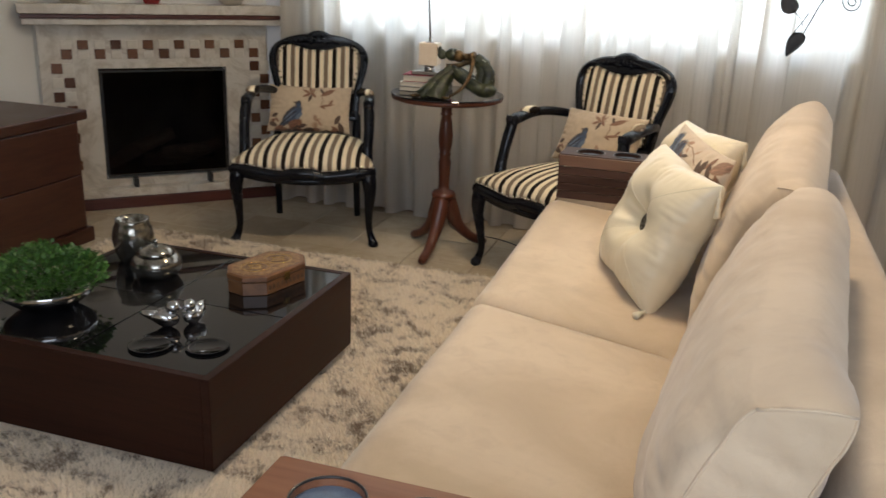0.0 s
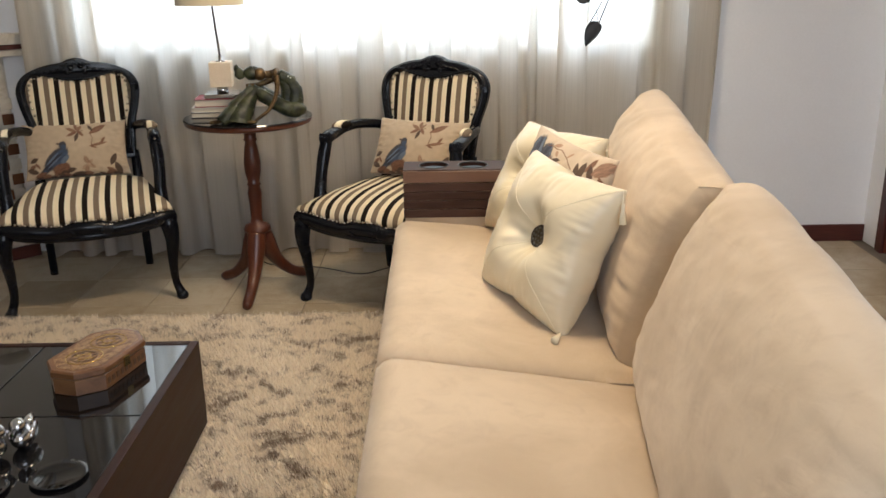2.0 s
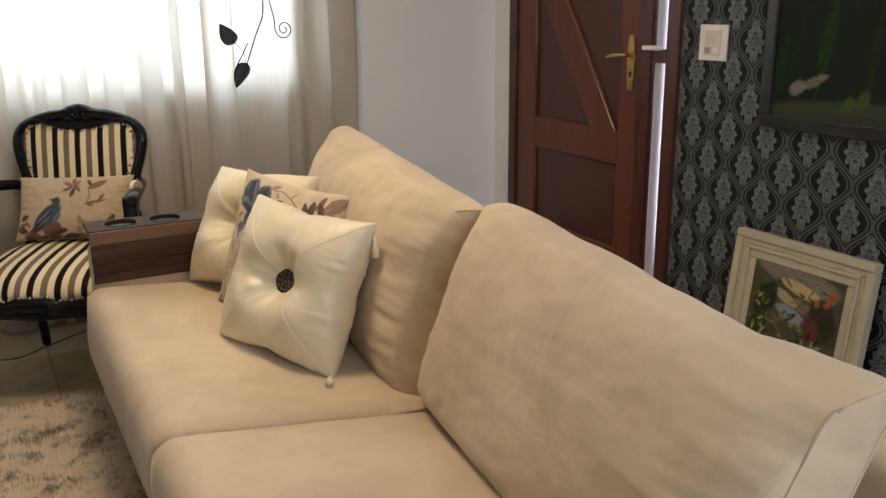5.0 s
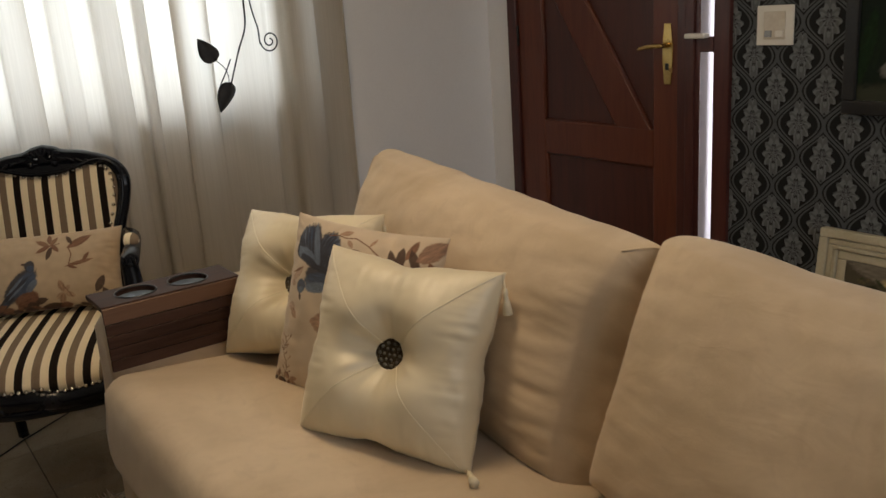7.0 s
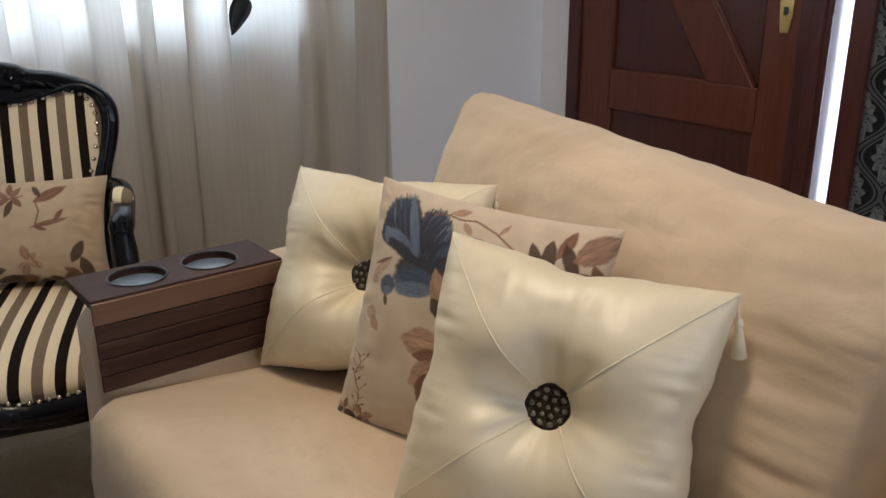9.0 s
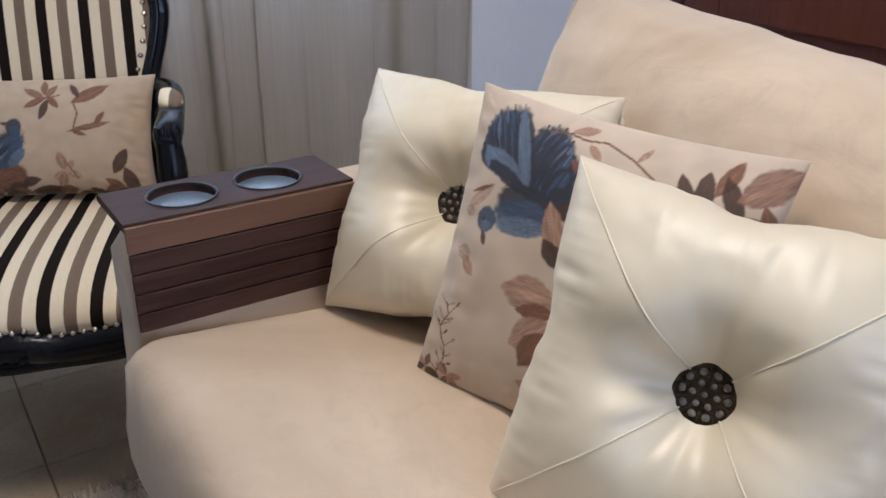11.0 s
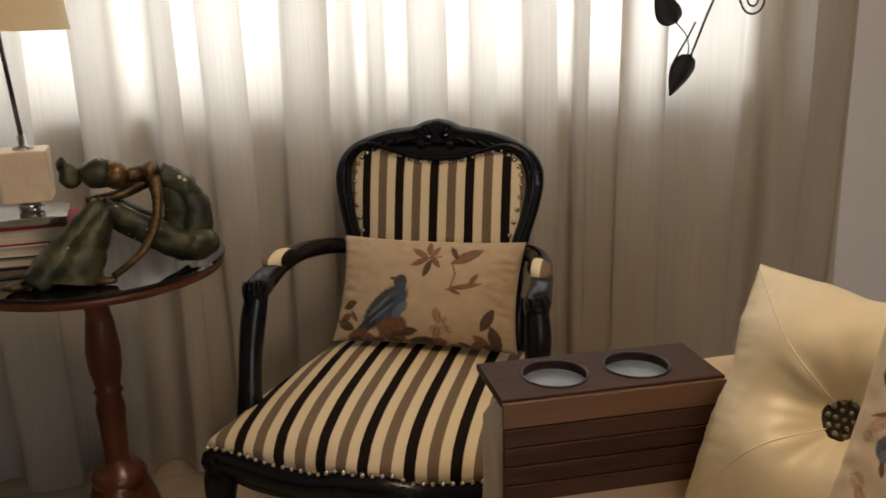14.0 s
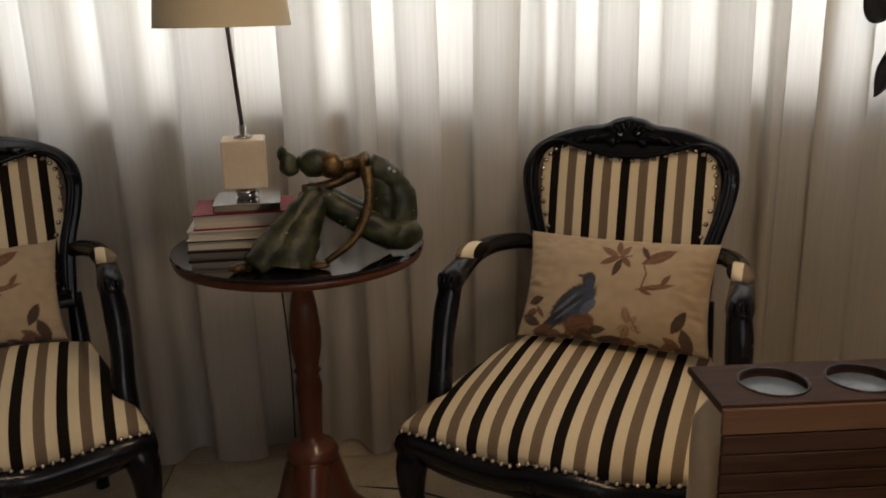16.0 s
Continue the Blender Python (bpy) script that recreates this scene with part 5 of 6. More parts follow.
def printed_pillow(m, W, H, T, prt, label, seed, n, group):
    t = thing("printed_pillow", label, "pillow", m, group)
    body, surf = pillow_mesh("cover", W, H, T, M["print"], t, n, int(n * H / W), seed, False, prt, 0.06)
    return t


BP = basis((0.466, -0.572, 0.648), (0.164, -0.378, -0.031), (0.136, 0.02, 0.412))
printed_pillow(BP, 0.425, 0.425, 0.13, sofa_bird_print(), "cream linen pillow printed with a blue flying bird", 7, 260, "sofa pillows")


def chair_bird_print():
    p = Print((0.52, 0.40, 0.27), 2)
    tan = (0.20, 0.095, 0.05)
    # flower at the perch
    p.flower(-0.55, -0.70, 0.30, (BROWN, UMBER, tan), 30, 6).oval(-0.42, -0.66, 0.20, 0.17, 20, BROWN, 0.8).leaf(-0.22, -0.78, 0.2, 0.09, 10, UMBER)
    # perched bird with a long tail
    p.stroke(-0.688, -0.411, -1.379, -1.033, 0.222, NAVY, 0.5, 1)
    p.stroke(-0.741, -0.459, -1.314, -1.007, 0.100, BLUE, 0.5, 1)
    p.stroke(-0.254, 0.039, -1.082, -0.747, 0.533, NAVY, 0.5, 0)
    p.stroke(-0.262, -0.05, -0.844, -0.643, 0.444, BLUE, 0.5, 0)
    p.stroke(-0.233, -0.237, -0.517, -0.555, 0.178, STEEL, 0.5, 0)
    p.stroke(-0.424, -0.138, -1.117, -0.705, 0.133, NAVY, 0.5, 1)
    p.stroke(-0.535, -0.112, -1.044, -0.589, 0.078, STEEL, 0.5, 1)
    p.stroke(-0.474, -0.253, -1.007, -0.698, 0.067, STEEL, 0.5, 1)
    p.stroke(-0.278, 0.082, -0.544, 0.132, 0.300, NAVY, 0.5, 0)
    p.stroke(-0.297, 0.014, -0.476, 0.069, 0.178, BLUE, 0.5, 0)
    p.stroke(-0.501, 0.157, -0.622, 0.171, 0.067, UMBER, 0.5, 1)
    p.stroke(-0.517, -0.555, -0.531, -0.779, 0.044, UMBER, 0.5, 1)
    p.stroke(-0.839, -0.776, -0.239, -0.649, 0.377, BROWN, 0.5, 0)
    p.stroke(-0.611, -0.984, -0.264, -0.85, 0.289, UMBER, 0.5, 1)
    p.stroke(-1.614, -0.626, -1.344, -0.52, 0.155, BROWN, 0.5, 1)
    # spray of pointed leaves above
    for cx, cy, rx, ry, deg, col in ((-0.10, 0.66, 0.22, 0.07, 150, tan), (0.04, 0.78, 0.17, 0.06, 100, BROWN), (0.16, 0.70, 0.16, 0.07, 60, tan), (-0.08, 0.50, 0.20, 0.065, 205, BROWN), (0.06, 0.38, 0.20, 0.07, 250, UMBER), (0.20, 0.50, 0.15, 0.06, 310, BROWN),
                                 (0.76, 0.64, 0.34, 0.12, 30, BROWN), (0.72, 0.60, 0.24, 0.045, 32, tan), (0.52, 0.70, 0.16, 0.055, 120, UMBER), (0.76, 0.08, 0.36, 0.055, 12, tan), (0.92, 0.22, 0.14, 0.05, 55, BROWN), (0.60, -0.02, 0.14, 0.04, 160, BROWN)):
        p.leaf(cx, cy, rx, ry, deg, col)
    for a, b in (((0.05, 0.56), (0.30, 0.62)), ((0.50, 0.52), (0.58, 0.30)), ((0.58, 0.30), (0.52, 0.06)), ((0.52, 0.06), (0.80, 0.04))):
        p.line(*a, *b, 0.014, BROWN)
    p.flower(0.36, -0.62, 0.26, ((0.38, 0.25, 0.16), (0.30, 0.18, 0.11)), 50, 5).line(0.36, -0.45, 0.55, -0.75, 0.012, tan).leaf(0.05, -0.93, 0.3, 0.08, 5, UMBER)
    p.leaf(1.22, -0.48, 0.25, 0.11, 60, UMBER).leaf(1.36, -0.80, 0.25, 0.13, 110, UMBER).leaf(1.12, -0.86, 0.2, 0.08, 150, BROWN)
    for k in range(12):
        p.leaf(-1.25 + 0.23 * k, -0.97 + 0.04 * math.sin(k * 2.1), 0.16, 0.07 + 0.03 * math.sin(k * 1.3), 20 * math.sin(k * 2.7), (UMBER, BROWN, UMBER)[k % 3])
    p.leaf(-1.42, -0.35, 0.18, 0.09, 20, UMBER).leaf(-1.48, -0.72, 0.24, 0.10, -20, UMBER).leaf(-1.22, -0.86, 0.22, 0.08, 20, BROWN).leaf(-1.30, -0.55, 0.15, 0.05, -50, BROWN)
    return p


# ---- armchairs ----
def armchair(m):
    c = thing("armchair", "black lacquered carved armchair with cream, black and taupe striped upholstery", "chair", m, "striped armchairs")
    L = M["lacquer"]
    tilt = math.tan(radians(12))

    def back_y(z):
        return 0.452 + (z - 0.42) * tilt
    # seat cushion
    n, k = 36, 24
    vs, fs = [], []

    def edge_w(t):
        return 0.318 - 0.098 * t ** 1.15

    def front(s):
        return -0.092 - 0.014 * math.cos(math.pi * s) - 0.005 * math.cos(3 * math.pi * s)
    for j in range(k + 1):
        for i in range(n + 1):
            s, t = i / n * 2 - 1, j / k
            y = front(s) * (1 - t) + 0.452 * t
            x = s * edge_w(t)
            z = 0.415 + 0.012 * t + 0.052 * ((1 - abs(s) ** 3.2) * (1 - abs(2 * t - 1) ** 3.2)) ** 0.6 + 0.002 * noise.noise((x * 9, y * 9, 0))
            vs.append((x, y, z))
    fs += [(j * (n + 1) + i, j * (n + 1) + i + 1, (j + 1) * (n + 1) + i + 1, (j + 1) * (n + 1) + i) for j in range(k) for i in range(n)]
    ring = [i for i in range(n + 1)] + [j * (n + 1) + n for j in range(1, k + 1)] + [k * (n + 1) + i for i in range(n - 1, -1, -1)] + [j * (n + 1) for j in range(k - 1, 0, -1)]
    prev = ring

    def low(x, y):
        # the trimmed lower edge follows the shaped rail
        if y > 0.02:
            return 0.386
        a = abs(x)
        up = max(0.0, min(1.0, (0.078 - a) / 0.016))
        far = max(0.0, min(1.0, (a - 0.10) / 0.17))
        return 0.372 + 0.016 * up * up * (3 - 2 * up) + 0.020 * far * far * (3 - 2 * far)
    for f, out in ((0.4, 0.007), (1.0, 0.004)):
        base = len(vs)
        for r in ring:
            x, y, z = vs[r]
            d = Vector((x, (y - 0.2) * 0.9, 0)).normalized()
            vs.append((x + d.x * out, y + d.y * out, z + (low(x, y) - z) * f))
        cur = list(range(base, base + len(ring)))
        for q in range(len(ring)):
            fs.append((prev[q], prev[(q + 1) % len(ring)], cur[(q + 1) % len(ring)], cur[q]))
        prev = cur
    fs.append(tuple(prev))
    seat = fixed("seat", (vs, fs), M["stripe"], c, "striped padded seat")
    lower = [vs[q] for q in prev]
    # seat rail under it
    path = [(x * 0.985, y * 0.985 + 0.004, z - 0.026, 0.026) for x, y, z in lower[::2]]
    fixed("seat_rail", sweep(path, 10, True, 1.15), L, c)
    # nails along the seat's edge
    nails = []
    acc = 0
    for q in range(len(lower)):
        a, b = Vector(lower[q]), Vector(lower[(q + 1) % len(lower)])
        if a.y > 0.40:
            continue
        acc += (b - a).length
        if acc > 0.0165:
            acc = 0
            d = Vector((a.x, a.y - 0.2, 0)).normalized()
            nails.append(blob(a + d * 0.003 + Vector((0, 0, 0.004)), (0.0064, 0.0064, 0.0064), 7, 5))
    # shaped front apron with a carved shell
    ap = [(x, front(x / 0.318) - 0.002, low(0.1, 0) - 0.046 + 0.35 * max(0.0, abs(x) - 0.12) ** 1.5, 0.013) for x in np.linspace(-0.28, 0.28, 25)]
    fixed("apron", sweep(ap, 8, False, 1.3), L, c)
    carv = [blob((0.017 * j, front(0) - 0.012, 0.358 - 0.003 * abs(j)), (0.008, 0.007, 0.017), 8, 6, Matrix.Rotation(radians(14 * j), 3, "Y")) for j in range(-3, 4)]
    fixed("apron_carving", joined(*carv), L, c)
    # legs
    for sx in (-1, 1):
        leg = [(sx * 0.288, -0.052, 0.380, 0.026), (sx * 0.304, -0.068, 0.335, 0.034), (sx * 0.310, -0.068, 0.27, 0.028), (sx * 0.304, -0.052, 0.17, 0.0195), (sx * 0.306, -0.036, 0.08, 0.016), (sx * 0.320, -0.040, 0.030, 0.019), (sx * 0.326, -0.046, 0.012, 0.025), (sx * 0.324, -0.042, 0.0, 0.019)]
        fixed("front_leg", sweep(spline(leg, 6), 14), L, c)
        leg = [(sx * 0.200, 0.500, 0.545, 0.018), (sx * 0.203, 0.462, 0.42, 0.022), (sx * 0.203, 0.450, 0.33, 0.022), (sx * 0.204, 0.458, 0.18, 0.018), (sx * 0.206, 0.486, 0.0, 0.017)]
        fixed("back_leg", sweep(spline(leg, 6), 12), L, c)
        # arm, support, pad
        arm = [(sx * 0.212, back_y(0.655), 0.655, 0.018), (sx * 0.236, 0.440, 0.672, 0.020), (sx * 0.268, 0.345, 0.684, 0.021), (sx * 0.282, 0.255, 0.682, 0.022), (sx * 0.286, 0.170, 0.670, 0.025), (sx * 0.287, 0.122, 0.660, 0.027), (sx * 0.287, 0.100, 0.642, 0.022)]
        fixed("arm", sweep(spline(arm, 6), 12), L, c)
        sup = [(sx * 0.286, 0.116, 0.650, 0.024), (sx * 0.291, 0.100, 0.60, 0.026), (sx * 0.292, 0.076, 0.53, 0.024), (sx * 0.288, 0.052, 0.46, 0.025), (sx * 0.288, 0.036, 0.385, 0.028)]
        fixed("arm_support", sweep(spline(sup, 6), 12), L, c)
        fixed("arm_pad", blob((sx * 0.279, 0.232, 0.697), (0.025, 0.056, 0.019), 16, 12, Matrix.Rotation(radians(sx * 14), 3, "Z")), M["stripe"], c, "small striped arm pad")
        roll = [blob((sx * 0.287 + 0.0105 * j, 0.098, 0.662), (0.0056, 0.010, 0.022), 8, 6) for j in (-1.5, -0.5, 0.5, 1.5)]
        fixed("arm_carving", joined(*roll), L, c)
    # back frame: outline and opening, mirrored
    half = spline([(0.0, 0.963), (0.030, 0.957), (0.058, 0.944), (0.11, 0.936), (0.165, 0.918), (0.208, 0.893), (0.234, 0.855), (0.240, 0.81), (0.230, 0.75), (0.214, 0.69), (0.205, 0.63), (0.200, 0.565), (0.196, 0.515)], 4)
    outer = [tuple(p) for p in half] + [(-p[0], p[1]) for p in reversed(half[1:])]
    ih = spline([(0.0, 0.866), (0.05, 0.870), (0.10, 0.884), (0.145, 0.895), (0.180, 0.880), (0.200, 0.848), (0.203, 0.80), (0.192, 0.74), (0.176, 0.68), (0.168, 0.62), (0.165, 0.56)], 4)
    inner = [tuple(p) for p in ih] + [(-p[0], p[1]) for p in reversed(ih[1:])]
    holes = [[(cx + 0.0052 * math.cos(a), cz + 0.006 * math.sin(a)) for a in np.linspace(0, 2 * math.pi, 10, endpoint=False)] for cx, cz in ((-0.019, 0.923), (0.019, 0.928))]

    def lean(x, y, z):
        return (x, y + back_y(z) + 0.35 * x * x, z)
    fr = fixed("back_frame", plate([outer, inner, *holes], -0.020, 0.018, 0.007, lean), L, c)
    auto_smooth(fr, 40)
    bead = [lean(p[0] * 1.075, -0.021, 0.72 + (p[1] - 0.72) * 1.055) + (0.006,) for p in inner]
    fixed("back_bead", sweep(bead, 8, True), L, fr)
    shell = [blob(lean(0.011 * j, -0.019, 0.943 - 0.004 * abs(j)), (0.0045, 0.0045, 0.013), 8, 6, Matrix.Rotation(radians(16 * j), 3, "Y")) for j in range(-3, 4)]
    for sx in (-1, 1):
        shell += [blob(lean(sx * (0.055 + 0.026 * j), -0.021, 0.918 - 0.006 * j), (0.017, 0.004, 0.006), 8, 6, Matrix.Rotation(radians(sx * (22 + 8 * j)), 3, "Y")) for j in range(4)]
        shell += [blob(lean(sx * 0.034, -0.020, 0.905), (0.010, 0.006, 0.010), 8, 6), blob(lean(sx * 0.045, -0.020, 0.938), (0.016, 0.006, 0.007), 8, 6, Matrix.Rotation(radians(sx * 20), 3, "Y"))]
    fixed("crest_carving", joined(*shell), L, fr)
    # padded panel

    def wi(z):
        zs, ws = [p[1] for p in ih[16:]][::-1], [p[0] for p in ih[16:]][::-1]
        return float(np.interp(z, zs, ws)) + 0.004

    def ztop(x):
        xs, zz = [p[0] for p in ih[:17]], [p[1] for p in ih[:17]]
        return float(np.interp(abs(x), xs, zz)) + 0.003
    n, k = 30, 24
    vs, fs = [], []
    for side, y0 in ((1, -0.004), (-1, 0.010)):
        o = len(vs)
        for j in range(k + 1):
            for i in range(n + 1):
                s, v = i / n * 2 - 1, j / k
                z = 0.555 + (0.885 - 0.555) * v
                x = s * wi(z)
                z = 0.555 + (ztop(x) - 0.555) * v
                x = s * wi(min(z, 0.885))
                pf = 0.018 * ((1 - abs(s) ** 3) * (1 - abs(2 * v - 1) ** 4)) ** 0.6
                vs.append(lean(x, y0 - side * pf, z))
        q = [(o + j * (n + 1) + i, o + j * (n + 1) + i + 1, o + (j + 1) * (n + 1) + i + 1, o + (j + 1) * (n + 1) + i) for j in range(k) for i in range(n)]
        fs += q if side > 0 else [tuple(reversed(f)) for f in q]
    raw("back_panel", vs, fs, M["stripe"], c, "striped padded back")
    acc, rimp = 0, [(x * 0.972, 0.72 + (z - 0.72) * 0.975) for x, z in inner]
    for q in range(len(rimp)):
        a, b = rimp[q], rimp[(q + 1) % len(rimp)]
        L2 = math.hypot(b[0] - a[0], b[1] - a[1])
        if L2 > 0.1:
            continue
        acc += L2
        if acc > 0.0155:
            acc = 0
            nails.append(blob(lean(a[0], -0.011, a[1]), (0.0062, 0.0062, 0.0062), 7, 5))
    nails = [([Vector((v.x * 1.0195, v.y, v.z)) if Vector(v).z > 0.5 else Vector(v) for v in vs2], fs2) for vs2, fs2 in nails]
    nt_ob = fixed("nail_trim", joined(*nails), M["nail"], c, "row of round metal upholstery nails")
    nt_ob["kind"] = "stuff"
    fixed("back_rail", sweep([(-0.19, back_y(0.55), 0.548, 0.016), (0, back_y(0.55), 0.546, 0.018), (0.19, back_y(0.55), 0.548, 0.016)], 10), L, c)
    return c


CHAIR2 = pose(-0.126, 0.293, 0, 0, 0, -24.8)
CHAIR1 = pose(-1.322, 0.353 + 0.02, 0, 0, 0, 18.9)
chair = armchair(CHAIR2)
for o in chair.children_recursive:
    kind = o.name.split(".")[0]
    wide = 1.08 if kind in ("back_frame", "back_bead", "crest_carving") else 1.065 if kind in ("back_panel", "back_rail") else 1.03
    o.data.transform(Matrix.Diagonal((wide, 1.0, 1.012, 1)))
copy_thing(chair, CHAIR1)
PR = chair_bird_print()
CP2 = basis((0.0395, 0.6125, 0.600), (0.386, -0.208, 0.006), (0.025, 0.113, 0.218))
CP1 = basis((-1.508, 0.800, 0.578), (0.940, 0.300, 0.0), (-0.10, 0.25, 0.62))
LAB = "rectangular linen pillow printed with a blue bird and brown leaves"
printed_pillow(CP2, 0.44, 0.254, 0.11, PR, LAB, 3, 220, "chair pillows")
printed_pillow(CP1, 0.44, 0.254, 0.11, PR, LAB, 9, 150, "chair pillows")


# ---- round table and what stands on it ----
RX, RY, RZ = -0.662, 0.520, 0.765


def round_table():
    t = thing("round_table", "round black glass topped table on a turned red wood pedestal", "table", Matrix.Translation((RX, RY, 0)))
    W = M["red_wood"]
    fixed("top_board", lathe([(0.0, 0.735), (0.240, 0.735), (0.256, 0.741), (0.259, 0.750), (0.256, 0.7575), (0.0, 0.7575)], 72), W, t)
    auto_smooth(fixed("glass_top", lathe([(0.0, 0.758), (0.259, 0.758), (0.262, 0.7605), (0.259, RZ), (0.0, RZ)], 72), M["black_glass"], t, "round black glass top"))
    prof = [(0.0, 0.27), (0.055, 0.27), (0.058, 0.285), (0.050, 0.30), (0.027, 0.31), (0.024, 0.33), (0.027, 0.40), (0.030, 0.44), (0.024, 0.47), (0.030, 0.478), (0.024, 0.486), (0.033, 0.53), (0.035, 0.57), (0.028, 0.63), (0.022, 0.66), (0.029, 0.668), (0.024, 0.676), (0.026, 0.70), (0.045, 0.736), (0.0, 0.736)]
    fixed("pedestal", lathe(prof, 28), W, t)
    for a in (266, 145, 48):
        ca, sa = math.cos(radians(a)), math.sin(radians(a))
        pts = [(0.02 * ca, 0.02 * sa, 0.265, 0.040), (0.045 * ca, 0.045 * sa, 0.20, 0.040), (0.09 * ca, 0.09 * sa, 0.12, 0.029), (0.16 * ca, 0.16 * sa, 0.055, 0.023), (0.225 * ca, 0.225 * sa, 0.024, 0.022), (0.248 * ca, 0.248 * sa, 0.017, 0.016)]
        fixed("foot", sweep(spline(pts, 6), 12), W, t)


round_table()


def book(cx, cy, z, w, d, h, turn, cover, label):
    b = thing("book", label, "book", pose(cx, cy, z, 0, 0, turn), "stacked books")
    part("paper_block", boxes((-w / 2 + 0.003, w / 2 - 0.006, -d / 2 + 0.004, d / 2 - 0.004, 0.0026, h - 0.0026)), M["paper"], b)
    part("cover", boxes((-w / 2, w / 2, -d / 2, d / 2, 0, 0.0024), (-w / 2, w / 2, -d / 2, d / 2, h - 0.0024, h), (w / 2 - 0.0028, w / 2, -d / 2, d / 2, 0.0024, h - 0.0024)), cover, b)


book(-0.782, 0.562, RZ + 0.0005, 0.215, 0.165, 0.022, 4, M["book_dark"], "dark covered book at the bottom of a stack")
book(-0.780, 0.562, RZ + 0.023, 0.215, 0.165, 0.020, 5, M["book_white"], "pale covered book in a stack")
book(-0.775, 0.565, RZ + 0.0435, 0.205, 0.155, 0.032, 7, M["book_red"], "crimson covered book on top of a stack")


def table_lamp():
    z0 = RZ + 0.0760
    l = thing("table_lamp", "table lamp with a cream cube, chrome base and cream drum shade", "lamp", pose(-0.768, 0.563, z0, 0, 0, 7))
    part("base_plate", boxes((-0.068, 0.068, -0.068, 0.068, 0, 0.017), bevel=0.002), M["chrome"], l)
    fixed("neck", lathe([(0.0, 0.017), (0.024, 0.017), (0.024, 0.042), (0.0, 0.042)], 24), M["chrome"], l)
    part("cube", boxes((-0.044, 0.044, -0.044, 0.044, 0.042, 0.142), bevel=0.003), M["alabaster"], l, "cream stone cube")
    fixed("collar", lathe([(0.0, 0.142), (0.020, 0.142), (0.018, 0.147), (0.0075, 0.149), (0.0085, 0.168), (0.0, 0.170)], 20), M["chrome"], l)
    fixed("stem", sweep([(0, 0, 0.165, 0.0045), (-0.026, 0.0, 0.55, 0.0045)], 10), M["gunmetal"], l)
    cx = -0.022
    v, f = [], []
    n = 64
    for r, z in ((0.136, 0.366), (0.113, 0.59), (0.1115, 0.59), (0.1345, 0.366)):
        for j in range(n):
            a = 2 * math.pi * j / n
            v.append((cx + r * math.cos(a), r * math.sin(a), z))
    for i in range(4):
        for j in range(n):
            f.append((i * n + j, i * n + (j + 1) % n, ((i + 1) % 4) * n + (j + 1) % n, ((i + 1) % 4) * n + j))
    sh = fixed("shade", (v, f), M["shade"], l, "cream fabric drum shade")
    auto_smooth(sh)
    for a in (0, 120, 240):
        fixed("shade_spoke", sweep([(cx - 0.004, 0, 0.548, 0.0015), (cx + 0.113 * math.cos(radians(a)), 0.113 * math.sin(radians(a)), 0.585, 0.0015)], 6), M["gunmetal"], sh)


table_lamp()


